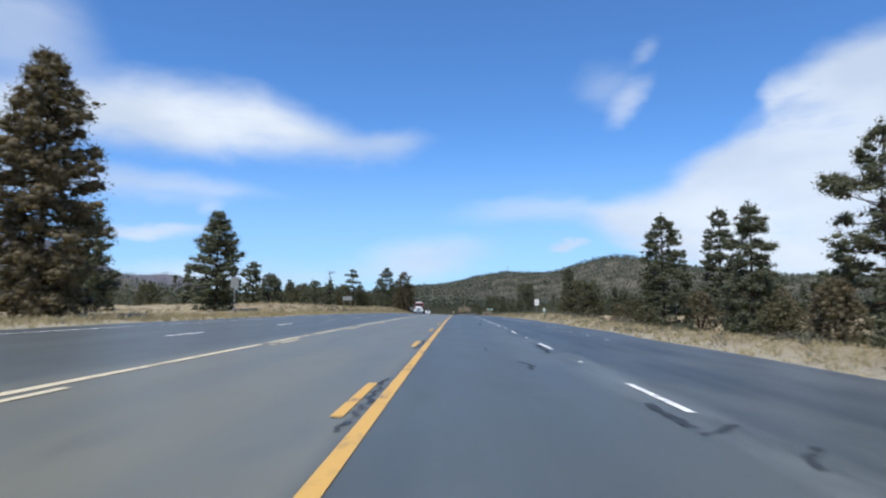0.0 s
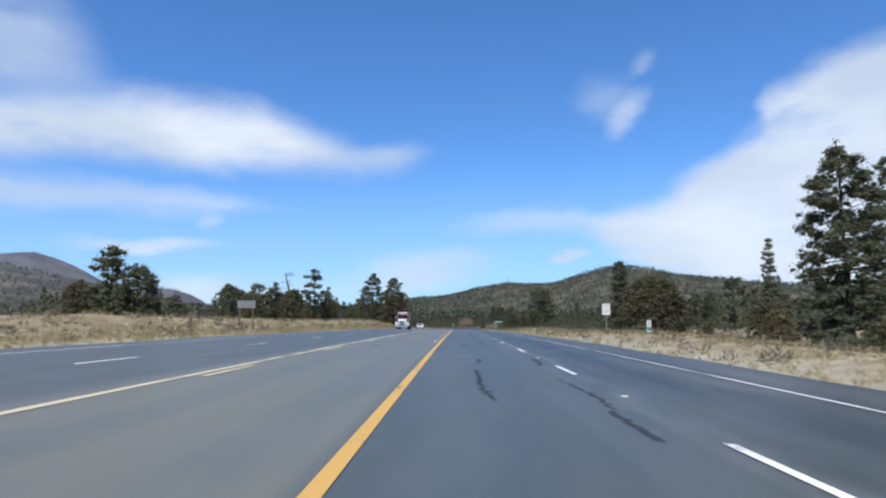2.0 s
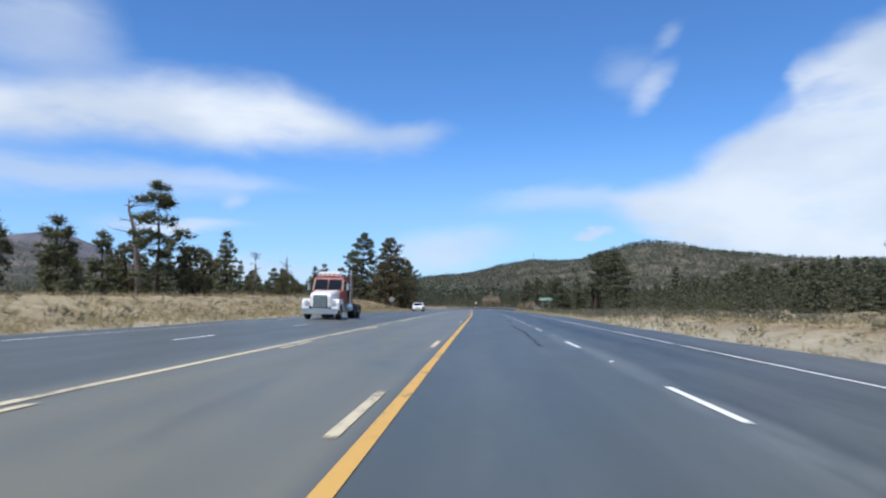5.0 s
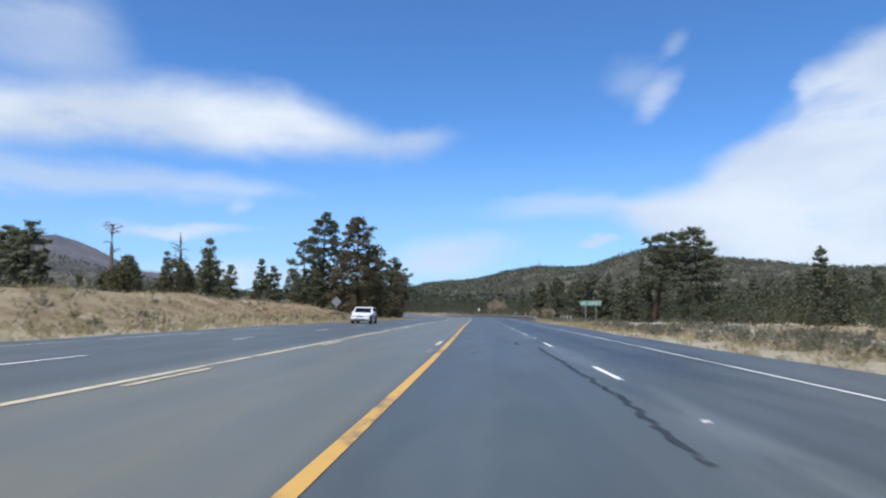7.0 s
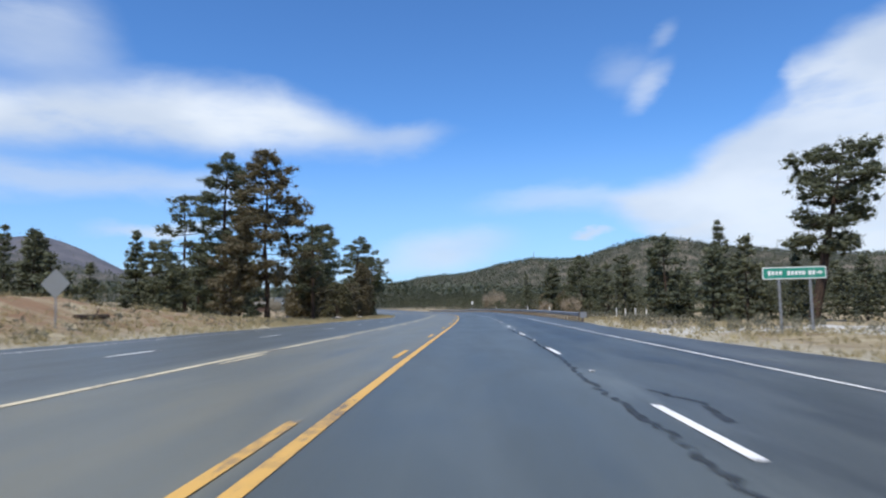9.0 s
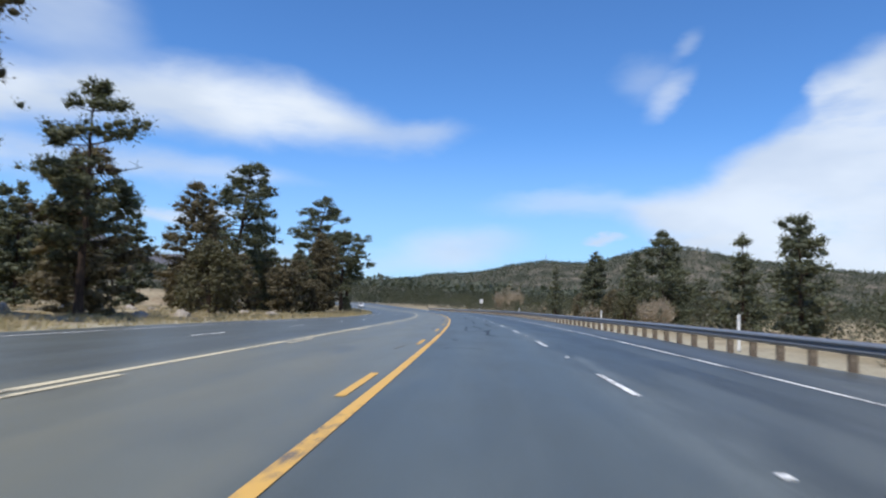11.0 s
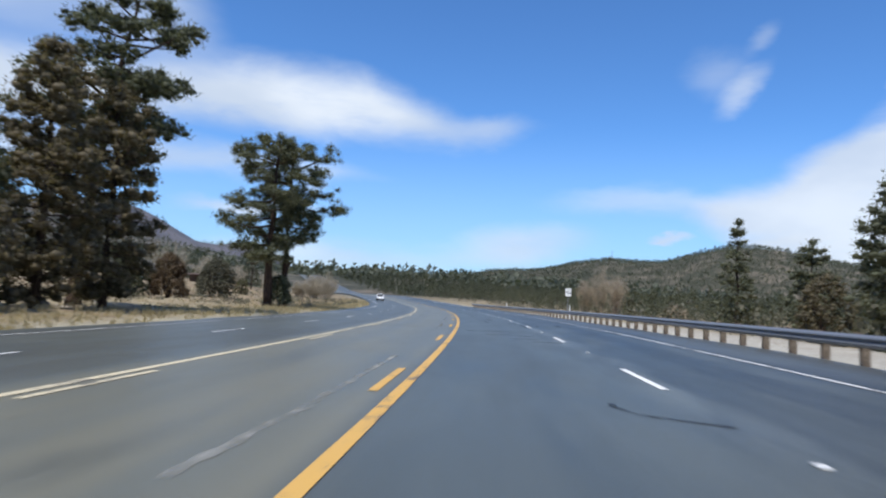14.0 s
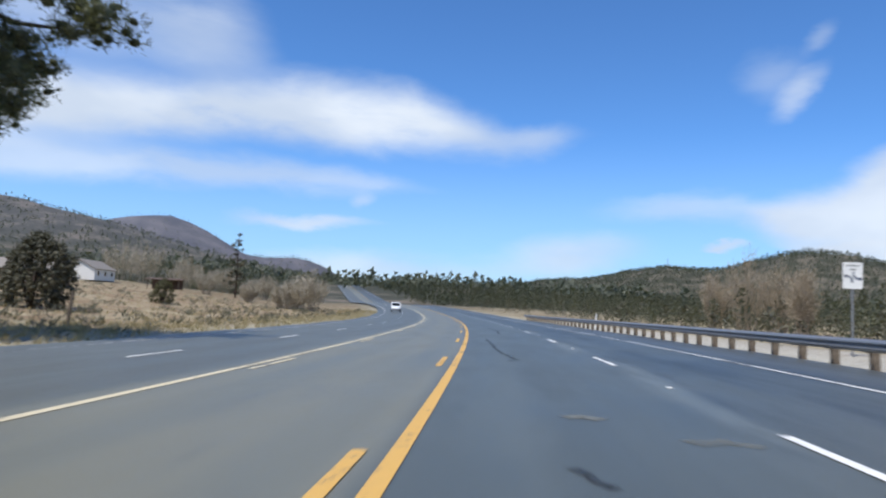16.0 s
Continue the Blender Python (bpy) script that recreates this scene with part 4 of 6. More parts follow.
pine(-28.8, 203, 11.0, 2.3, "mature", 9, "slender green pine on the roadside bank", foot=0.18)
pine(-29.5, 222, 8.0, 2.0, "cone", 10, YOUNG)
pine(-28, 268, 6.8, 1.8, "cone", 11, YOUNG)
pine(-32, 285, 5.0, 1.5, "cone", 12, YOUNG)
for i, (x, y, h, r) in enumerate([(-59.8, 281, 11.0, 2.8), (-46, 265, 8.6, 2.5), (-66, 285, 12, 3.0), (-52, 271, 9.0, 2.6), (-70, 272, 9.0, 2.6)]):
    pine(x, y, h, r, "column", 30 + i, GREEN)
snag(-44.1, 277.6, 10.2, 3, "broken grey dead tree with stubby limbs", 1.7)
snag(-41.6, 290.9, 10.8, 4, "forked grey dead tree rising from a juniper", 1.9)
juniper(-41.0, 289.8, 6.8, 3.0, 40, OLIVE)
juniper(-46, 281, 5.0, 2.3, 41, JUN)
juniper(-49, 291, 8.0, 2.3, 42, OLIVE, NEEDLES)
juniper(-29, 252, 2.6, 1.3, 43, "small scruffy juniper on the bank")
for i, (x, y, h, r) in enumerate([(-56, 338, 12.6, 2.7), (-50.5, 353.5, 14.0, 3.0), (-47, 352, 12.0, 2.4), (-77, 362, 17, 3.2), (-61, 346, 13.5, 2.8), (-58, 331, 9.0, 2.5), (-47, 372, 12, 2.6), (-44, 330, 7.0, 2.0),
                                  (-62, 395, 13, 3), (-54, 388, 12, 3), (-48, 400, 13, 3.2), (-45, 372, 12, 3)]):
    pine(x, y, h, r, "cone" if i % 2 else "column", 50 + i, GREEN)
pine(-34.0, 345.5, 23.4, 3.9, "mature", 61, "very tall open-crowned ponderosa pine", foot=0.20, lean=(0.3, 0), dense=1.7, pad=1.15)
pine(-36.5, 338.5, 16.5, 3.2, "mature", 62, GREEN, foot=0.2)
pine(-24.0, 332.5, 20.4, 4.0, "mature", 63, "very tall pine with rusty, drying needles", mat=NEEDLES_DULL, foot=0.2, fill=0.92, dense=1.7, pad=1.15)
pine(-27.5, 330, 9.5, 3.0, "column", 64, OLIVE, mat=NEEDLES_DULL, dense=1.4)
pine(-21.2, 343.5, 12.8, 2.8, "mature", 66, GREEN, fill=0.85)
pine(-22.5, 346, 9.5, 3.2, "column", 67, OLIVE, mat=NEEDLES_DULL, dense=1.5, foot=0.03)
pine(-32, 332, 8.5, 2.6, "column", 68, OLIVE)
pine(-35, 330, 7.5, 2.4, "column", 69, OLIVE)
pine(-26.5, 398, 7.2, 2.6, "column", 71, OLIVE, mat=NEEDLES_DULL, dense=1.6, foot=0.04)
juniper(-21.5, 362, 6.0, 2.6, 72, OLIVE)
pine(-42.5, 376, 15.5, 3.4, "column", 73, GREEN, dense=1.4)
pine(-30.3, 378.5, 13.6, 4.0, "column", 74, "bushy pine with brown, drying needles", mat=NEEDLES_DULL, foot=0.06, dense=1.6)
pine(-35.6, 401.5, 20.8, 4.6, "mature", 75, "very tall broad-crowned ponderosa pine", foot=0.16, fill=0.95, dense=1.9, pad=1.25, lean=(2.8, 0), bow=1.1, limb=1.2, stout=1.2)
pine(-34, 415, 9.8, 3.2, "column", 76, GREEN, dense=1.5)
pine(-33, 409, 8.6, 3.0, "column", 92, OLIVE, mat=NEEDLES_DULL, dense=1.5, foot=0.04)
pine(-37, 418, 10.0, 3.3, "column", 93, GREEN, dense=1.5, foot=0.04)
pine(-29.3, 413.5, 8.5, 2.9, "column", 94, OLIVE, mat=NEEDLES_DULL, dense=1.5, foot=0.03)
juniper(-27.8, 418, 5.5, 2.8, 95, OLIVE, NEEDLES_DULL)
juniper(-33.5, 423.5, 5.5, 2.8, 96, OLIVE)
pine(-30.5, 420, 10.2, 3.0, "column", 77, GREEN, dense=1.5, foot=0.05)
juniper(-30, 407, 6.0, 3.0, 78, OLIVE)
pine(-31, 392, 7.2, 3.0, "column", 91, "bushy pine with reddish-brown drying needles", mat=NEEDLES_DULL, dense=1.8, foot=0.04)
juniper(-36, 395.5, 7.0, 3.2, 98, "dense rusty-brown juniper under tall pines", RUSTY_LEAF, dens=1.3)
juniper(-35.5, 388, 5.2, 2.6, 97, OLIVE, NEEDLES_DULL, dens=1.3)
pine(-32.6, 432.5, 20.8, 4.5, "mature", 79, "tall pine with a heavy drooping one-sided crown", lean=(2.8, 0), foot=0.34, dense=1.7, limb=1.3, stout=1.2)
pine(-28.6, 429.5, 13.0, 3.3, "column", 80, OLIVE, mat=NEEDLES_DULL, dense=1.5, foot=0.04)
pine(-28.4, 424, 13.5, 3.2, "column", 81, OLIVE, mat=NEEDLES_DULL, dense=1.5, foot=0.04)
pine(-43, 436, 15.0, 3.0, "mature", 82, GREEN)
pine(-32.8, 462.9, 18.6, 3.8, "umbrella", 83, "big ponderosa with a spreading crown of needle pads", bias=(-0.22, -0.1), foot=0.26, dense=1.1, pad=1.15, limb=1.3, stout=1.5, blades=52, blade=(0.26, 0.029), core=0.42)
pine(-32.2, 465.6, 17.8, 4.0, "umbrella", 84, "big ponderosa with partly bare twig ends", bias=(0.16, 0.2), foot=0.38, fill=0.92, dense=1.1, pad=1.12, limb=1.3, stout=1.5, blades=52, blade=(0.26, 0.029), core=0.42)
juniper(-32.0, 464.0, 3.6, 1.6, 85, "scruffy low shrub at the foot of a big pine", NEEDLES)
juniper(-50.8, 474.4, 5.7, 2.5, 86, "dense rusty-brown juniper on dry grass", RUSTY_LEAF, dens=1.7)
juniper(-54.5, 471, 6.0, 2.3, 87, JUN, NEEDLES, dens=1.3)
juniper(-56.6, 497.3, 6.4, 3.2, 88, "large dark olive juniper on dry grass", DARK_SCRUB, dens=1.8)
juniper(-67, 530, 3.4, 1.5, 89, JUN)
pine(-98, 604, 16.0, 3.2, "cone", 90, "sparse half-dead conifer with drooping limbs", fill=0.42, dense=0.5, mat=DARK_SCRUB)
for i, (x, y, h, r) in enumerate([(-130, 612, 11, 6), (-112, 622, 7, 4.5), (-101, 596, 5.5, 3.5), (-57, 556, 6.0, 3.2), (-62, 560, 5.0, 2.5), (-70, 572, 4.0, 2.4), (-84, 585, 4.0, 2.2), (-120, 570, 4.0, 2.5), (-118, 612, 8, 5), (-140, 616, 10, 6), (-96, 615, 6, 4), (-63, 565, 6.5, 3)]):
    bare_shrub(x, y, h * 1.15, r, 100 + i, "leafless pale grey-tan cottonwood thicket in the field", mat=PALE_TWIG, stems=44, twig=0.055)
# right of the road
pine(28.4, 50, 15.4, 4.3, "tiered", 110, "tall dark pine with foliage down to the ground", dense=1.7, foot=0.04)
pine(32.6, 80.5, 15.8, 3.2, "tiered", 111, GREEN, foot=0.03, dense=2.1, pad=1.15)
pine(50.2, 136.2, 22.2, 4.4, "tiered", 112, GREEN, foot=0.12, fill=0.94, dense=1.5, pad=1.15)
pine(34.2, 118.2, 19.6, 4.6, "tiered", 113, GREEN, foot=0.03, dense=2.0, pad=1.15)
pine(63.8, 199, 18.5, 3.0, "cone", 114, GREEN)
for i, (x, y, h, r) in enumerate([(26, 99, 3.6, 1.7), (25.5, 112, 4.2, 1.1), (31, 72, 4.6, 1.8), (38, 86, 6.5, 2.6), (27, 62, 4.5, 1.6), (24, 48, 4.5, 1.7), (33, 130, 5.5, 2.6), (42, 124, 7, 3), (46, 112, 7, 3), (40, 100, 6.5, 2.8), (22, 118, 2.4, 0.9)]):
    juniper(x, y, h, r, 120 + i, JUN, (JUNIPER_LEAF, NEEDLES_DULL)[i % 2])
juniper(26.5, 148.1, 7.6, 4.5, 140, "large spreading yellow-olive juniper", dens=1.3)
pine(27.5, 172.3, 11.4, 2.9, "spire", 141, "cone-shaped green pine with visible trunk", foot=0.10, dense=1.9)
pine(36, 184, 9.2, 2.7, "column", 142, GREEN)
pine(40, 205, 9.0, 2.6, "column", 143, GREEN)
pine(28.0, 310.6, 15.2, 3.1, "umbrella", 144, "leaning ponderosa with a stout dark trunk and tufted crown", lean=(3.6, 0), foot=0.40, fill=0.94, limb=1.4, pad=1.3, dense=2.2, stout=1.7, bow=1.0)
pine(30.5, 294.6, 13.6, 4.3, "column", 145, "broad dense dark-green pine beside the verge", foot=0.1, dense=1.5)
pine(21.7, 396, 12.6, 4.0, "tiered", 147, GREEN, dense=1.6, foot=0.06)
pine(25.5, 436, 10.5, 3.0, "tiered", 160, GREEN, dense=1.4)
pine(29, 420, 12.0, 3.2, "column", 161, GREEN, dense=1.3)
pine(22.5, 371, 9.4, 2.6, "cone", 148, GREEN)
pine(23.5, 362, 9.8, 2.8, "column", 149, GREEN)
pine(21.1, 447.9, 14.0, 3.6, "column", 150, GREEN, dense=1.7, foot=0.05)
pine(23.1, 418.9, 11.6, 3.2, "spire", 151, GREEN, dense=1.4)
pine(15.5, 469.1, 11.8, 2.5, "cone", 152, "slim dark-green pine behind the guardrail")
juniper(24, 440, 6.5, 3.0, 153, OLIVE, NEEDLES_DULL)
juniper(20, 458, 6.0, 2.4, 154, OLIVE, NEEDLES_DULL)
juniper(19, 404, 4.0, 1.8, 155, OLIVE)
for i, (x, y, h, r) in enumerate([(6.7, 535.6, 10.5, 2.8), (9.6, 533, 9.0, 2.0), (3.6, 539, 8.0, 1.8), (17, 425, 3.2, 1.6), (18, 383, 3.6, 2.0), (15, 500, 3.0, 1.5), (7.4, 515.1, 7.4, 1.1)]):
    bare_shrub(x, y, h, r, 160 + i, "tall leafless tan willow thicket behind the guardrail", stems=52, twig=0.020)

# woodland that fills the middle distance: a few kinds, copied with their own size and turn
KINDS = [pine(0, 0, 11.0, 2.5, "cone", 200, "green pine in the roadside woodland", group="woodland pines", blades=6, blade=(0.36, 0.10), core=0.62, dense=0.62, z=0, sunk=0.0), pine(0, 0, 10.0, 2.5, "column", 201, "green pine in the roadside woodland", group="woodland pines", blades=6, blade=(0.36, 0.10), core=0.62, dense=0.62, z=0, sunk=0.0),
         pine(0, 0, 12.0, 2.6, "mature", 202, "green pine in the roadside woodland", group="woodland pines", blades=6, blade=(0.36, 0.10), core=0.62, dense=0.62, foot=0.1, z=0, sunk=0.0)]
rr = random.Random(5)
first = {}
spots = []


def plant(x, y, size):
    k = rr.randrange(3)
    sc = size * rr.uniform(0.75, 1.15)
    m = Matrix.Translation((x, y, height(x, y) - 0.15)) @ Matrix.Rotation(rr.uniform(0, 6.28), 4, "Z") @ Matrix.Diagonal((sc * rr.uniform(0.9, 1.1), sc * rr.uniform(0.9, 1.1), sc, 1))
    if k in first:
        copy_thing(KINDS[k], m)
    else:
        first[k] = m
    spots.append((x, y))


pine(38, 360.7, 15.0, 2.8, "cone", 156, GREEN)
pine(35, 388.5, 13.2, 2.8, "cone", 157, GREEN)
pine(50.5, 296, 7.2, 2.6, "column", 158, GREEN)
pine(23.4, 471, 10.2, 2.8, "column", 159, OLIVE)
for _ in range(62):       # right-hand woods behind the green sign and before them
    plant(rr.uniform(37, 62), rr.uniform(205, 345), rr.uniform(0.5, 0.74))
for _ in range(14):
    plant(rr.uniform(19, 32), rr.uniform(308, 345), rr.uniform(0.5, 0.85))
for _ in range(26):
    plant(rr.uniform(36, 75), rr.uniform(90, 205), rr.uniform(0.6, 0.85))
for _ in range(20):
    plant(rr.uniform(26, 60), rr.uniform(345, 470), rr.uniform(0.55, 0.85))
for _ in range(16):
    plant(rr.uniform(-75, -45), rr.uniform(300, 440), rr.uniform(0.6, 0.95))
for k, m in first.items():
    KINDS[k].matrix_basis = m


def far_forest(name, pts, heights, wide, blades, label, seed, mat=FAR_LEAF, broad=0.38):
    """Very many distant conifers, each a ragged spire of blades, as one sheet of woodland."""
    g = np.random.default_rng(seed)
    k = len(pts)
    z, _, _, _, _ = terrain(pts[:, 0], pts[:, 1])
    h = heights[:, None]
    t = g.uniform(0.06, 1.0, (k, blades)) ** 0.8
    rad = h * wide[:, None] * ((1 - t) ** 0.7 + 0.06) * g.uniform(0.4, 1.0, (k, blades))
    a = g.uniform(0, 6.2832, (k, blades))
    p = np.stack([pts[:, 0:1] + rad * np.cos(a), pts[:, 1:2] + rad * np.sin(a), z[:, None] - 0.3 + t * h * 0.95], 2).reshape(-1, 3)
    size = (np.repeat(heights, blades) * (1.0 / math.sqrt(blades)))[:, None]
    out = g.normal(size=p.shape) * (1, 1, 0.7) + (0, 0, 0.3)
    out /= np.linalg.norm(out, axis=1, keepdims=True)
    side = np.cross(out, g.normal(size=p.shape))
    side /= np.linalg.norm(side, axis=1, keepdims=True) + 1e-9
    v = np.stack([p - side * size * broad, p + side * size * broad, p + out * size * broad * 2], 1).reshape(-1, 3)
    return tagged(quick_mesh(name, v, np.arange(len(v)).reshape(-1, 3), mat), label, "woodland", kind="stuff")


g = np.random.default_rng(11)
cand = np.stack([g.uniform(-620, 620, 16000), g.uniform(-60, 1250, 16000)], 1)
cs, cl = road_coords(cand[:, 0], cand[:, 1])
off_l, off_r = LEFT_EDGE - cl, cl - RIGHT_EDGE
keep = ((off_l > 62) & (cand[:, 1] < 470)) | ((off_l > 135) & (cand[:, 1] < 640)) | ((off_l > 48) & (cand[:, 1] >= 640)) | \
       ((off_r > 62) & (cand[:, 1] < 500)) | ((off_r > 34) & (cand[:, 1] >= 500) & (cand[:, 1] < 600)) | ((off_r > 16) & (cand[:, 1] >= 600))
dens = 0.45 + 0.4 * roughness(cand[:, 0], cand[:, 1], 90)
keep &= g.random(len(cand)) < np.where(cand[:, 1] > 560, 0.95, dens)
near = cand[keep]
near = near[np.abs(near[:, 0]) < 45 + 0.78 * near[:, 1]]
extra = np.stack([g.uniform(-260, 420, 5200), g.uniform(545, 1080, 5200)], 1)
cs, cl = road_coords(extra[:, 0], extra[:, 1])
extra = extra[((cl > RIGHT_EDGE + 14) & (cl < 330)) | ((cl < LEFT_EDGE - 22) & (extra[:, 1] > 640) & (extra[:, 0] < -110))]
near = np.concatenate([near, extra])
close = np.hypot(near[:, 0], near[:, 1] - 300) < 430
tall = np.where((near[:, 1] > 500) & (near[:, 0] > -60), np.clip((near[:, 1] - 450) / 300, 0.45, 0.8), np.where((near[:, 1] > 600) & (near[:, 0] > -300), 0.66, 1))
front = close & (np.hypot(near[:, 0] + 50, near[:, 1] - 590) < 215)
close &= ~front
far_forest("woodland", near[front], tall[front] * g.uniform(6, 11, front.sum()), g.uniform(0.2, 0.28, front.sum()), 230, "dark-green pine wood beyond the guardrail", 18, FAR_LEAF, 0.29)
far_forest("woodland", near[close], tall[close] * g.uniform(6, 11.5, close.sum()), g.uniform(0.18, 0.26, close.sum()), 64, "mixed dark-green pine woodland on level ground", 12)
close |= front
far_forest("woodland", near[~close], np.where(near[~close][:, 1] > 560, 0.78, 1.0) * g.uniform(6.6, 8.8, (~close).sum()), g.uniform(0.19, 0.27, (~close).sum()), 56, "continuous dark-green pine forest", 13, FAR_LEAF, 0.40)
rs = g.uniform(395, 575, 300)
rl = g.uniform(np.where(rs < 448, 36, 17), 62)
th = np.interp(rs, ST, TH)
belt = np.stack([np.interp(rs, ST, RX) + rl * np.cos(th), np.interp(rs, ST, RY) + rl * np.sin(th)], 1)
far_forest("woodland", belt, g.uniform(2.5, 6.0, 300) * np.clip(rl / 40, 0.7, 1.2), g.uniform(0.24, 0.4, 300), 170, "low dark-green pines and scrub behind the guardrail", 19, FAR_LEAF, 0.32)
rs, rl = g.uniform(210, 352, 330), g.uniform(27, 66, 330)
th = np.interp(rs, ST, TH)
belt = np.stack([np.interp(rs, ST, RX) + rl * np.cos(th), np.interp(rs, ST, RY) + rl * np.sin(th)], 1)
far_forest("woodland", belt, g.uniform(3.5, 8.0, 330) * np.clip(rl / 45, 0.6, 1.1), g.uniform(0.24, 0.38, 330), 150, "crowded young pines behind the street sign", 23, FAR_LEAF, 0.32)
cand = np.stack([g.uniform(-3200, 2500, 76000), g.uniform(1000, 4300, 76000)], 1)
hz = terrain(cand[:, 0], cand[:, 1], False)[0]
keep = (np.abs(cand[:, 0]) < 0.95 * cand[:, 1]) & (g.random(len(cand)) < 0.60 + 0.35 * roughness(cand[:, 0], cand[:, 1], 300)) & ~((np.hypot(cand[:, 0] + 2270, cand[:, 1] - 3590) < 600) & (g.random(len(cand)) < 0.75))
keep &= ~((cand[:, 0] < -700) & (hz > 110) & (g.random(len(cand)) < 0.3))
hill = cand[keep]
slope = np.stack([g.uniform(-430, 2000, 30000), g.uniform(2000, 4050, 30000)], 1)
slope = slope[np.abs(slope[:, 0]) < 0.62 * slope[:, 1]]
far_forest("hill_scrub", slope, g.uniform(5.0, 11.0, len(slope)), g.uniform(0.5, 0.8, len(slope)), 6, "dense dark scrub dotting the hillsides", 17, HILL_LEAF)
far_forest("hill_woodland", hill, np.where(hill[:, 0] > -600, 1.5, 1.0) * g.uniform(5.5, 12.0, len(hill)), g.uniform(0.30, 0.46, len(hill)), 6, "scattered dark pines on scrubby hillsides", 14, HILL_LEAF)

cand = np.stack([g.uniform(-110, 130, 9000), g.uniform(40, 660, 9000)], 1)
cs, cl = road_coords(cand[:, 0], cand[:, 1])
keep = ((cl > 38) & (cand[:, 1] < 330)) | ((cl > 15) & (cand[:, 1] >= 330)) | ((cl < -52) & (cand[:, 1] < 440))
keep &= g.random(len(cand)) < 0.30 + 0.3 * roughness(cand[:, 0], cand[:, 1], 45)
scrub = cand[keep]
pale = g.random(len(scrub)) < np.where(scrub[:, 1] < 330, 0.5, 0.15)
for k, mat, seed in ((pale, SAGE, 15), (~pale, DARK_SCRUB, 16)):
    far_forest("scrub", scrub[k], g.uniform(0.9, 3.4, k.sum()), g.uniform(0.45, 0.75, k.sum()), 44, "low grey-green scrub between the pines", seed, mat)

# ---------- grass and sagebrush ----------


def verge_points(count, s0, s1, u0, u1, side, g):
    s, u = g.uniform(s0, s1, count), u0 + (u1 - u0) * g.random(count) ** 1.5
    lat = RIGHT_EDGE + u if side > 0 else LEFT_EDGE - u
    th = np.interp(s, ST, TH)
    return np.stack([np.interp(s, ST, RX) + lat * np.cos(th), np.interp(s, ST, RY) + lat * np.sin(th)], 1)


def tuft_field(name, pts, r, count, length, width, mat, label, seed, flat=0.5, upward=1.6):
    g = np.random.default_rng(seed)
    z = terrain(pts[:, 0], pts[:, 1])[0]
    v, f = tufts(np.column_stack([pts, z + r * 0.25]), g.uniform(0.5, 1.4, len(pts)) * r, count, length, width, g, flat, upward)
    return tagged(quick_mesh(name, v, f, mat), label, "grass" if "grass" in name else "brush", kind="stuff")


g = np.random.default_rng(21)
rbank = np.concatenate([verge_points(420, 80, 215, 1.2, 16, 1, g), verge_points(120, 0, 80, 1.2, 16, 1, g)])
tuft_field("low_brush", rbank, 0.30, 26, 0.22, 0.028, SAGE, "low grey-brown brush on the sandy bank", 28, 0.7, 0.8)
for side, s1, many, tall in ((1, 320, 2600, 0.18), (-1, 600, 5000, 0.24)):
    tuft_field("dry_grass", np.concatenate([verge_points(many, 0, s1, 0.3, 7, side, g), verge_points(many, 0, s1, 3, 40, side, g)]), 0.24, 13, tall, 0.022, GRASS,
               "dry straw-coloured grass tufts on the verge", 22 + side)
patch = verge_points(2600, 0, 600, 1.5, 45, -1, g)
patch = patch[roughness(patch[:, 0], patch[:, 1], 24) > 0.15]
tuft_field("low_brush", patch[::2], 0.34, 30, 0.22, 0.030, SAGE, "low grey-brown brush dotted over the dry grass", 26, 0.7, 0.8)
bunch = verge_points(2600, 90, 330, 1.0, 26, -1, g)
tuft_field("dry_grass", bunch[:1500], 0.30, 12, 0.28, 0.022, GRASS, "pale bunchgrass clumps on the bank", 31)
bushes = verge_points(420, 90, 330, 2.0, 26, -1, g)
tuft_field("low_brush", bushes, 0.42, 34, 0.26, 0.035, SAGE, "rounded grey-green brush on the bank", 32, 0.75, 0.7)
bushes = verge_points(420, 460, 600, 3.0, 60, -1, g)
tuft_field("low_brush", bushes, 0.55, 34, 0.30, 0.045, SAGE, "grey-green brush dotted over the field", 33, 0.75, 0.7)
sage = np.concatenate([verge_points(230, 190, 262, 2.2, 14, 1, g), verge_points(70, 280, 335, 2.5, 10, 1, g), verge_points(110, 130, 200, 4, 24, 1, g), verge_points(80, 20, 130, 5, 22, 1, g)])
tuft_field("sagebrush", sage, 0.55, 110, 0.22, 0.026, SAGE, "grey-green sagebrush along the verge", 27, 0.75, 0.7)

# ---------- rocks by the verge ----------


def rock(x, y, size, seed, label):
    rr = random.Random(seed)
    bm = bmesh.new()
    bmesh.ops.create_icosphere(bm, subdivisions=2, radius=1.0)
    for v in bm.verts:
        k = 1 + 0.35 * noise.noise(v.co * 1.3 + Vector((seed, 0, 0)))
        v.co = Vector((v.co.x * size[0] * k, v.co.y * size[1] * k, max(-0.3, v.co.z) * size[2] * k))
    ob = part("rock", bm, ROCK)
    ob.matrix_world = pose(x, y, height(x, y), 0, 0, rr.uniform(0, 180))
    return tagged(ob, label, "rock", "loose rocks")


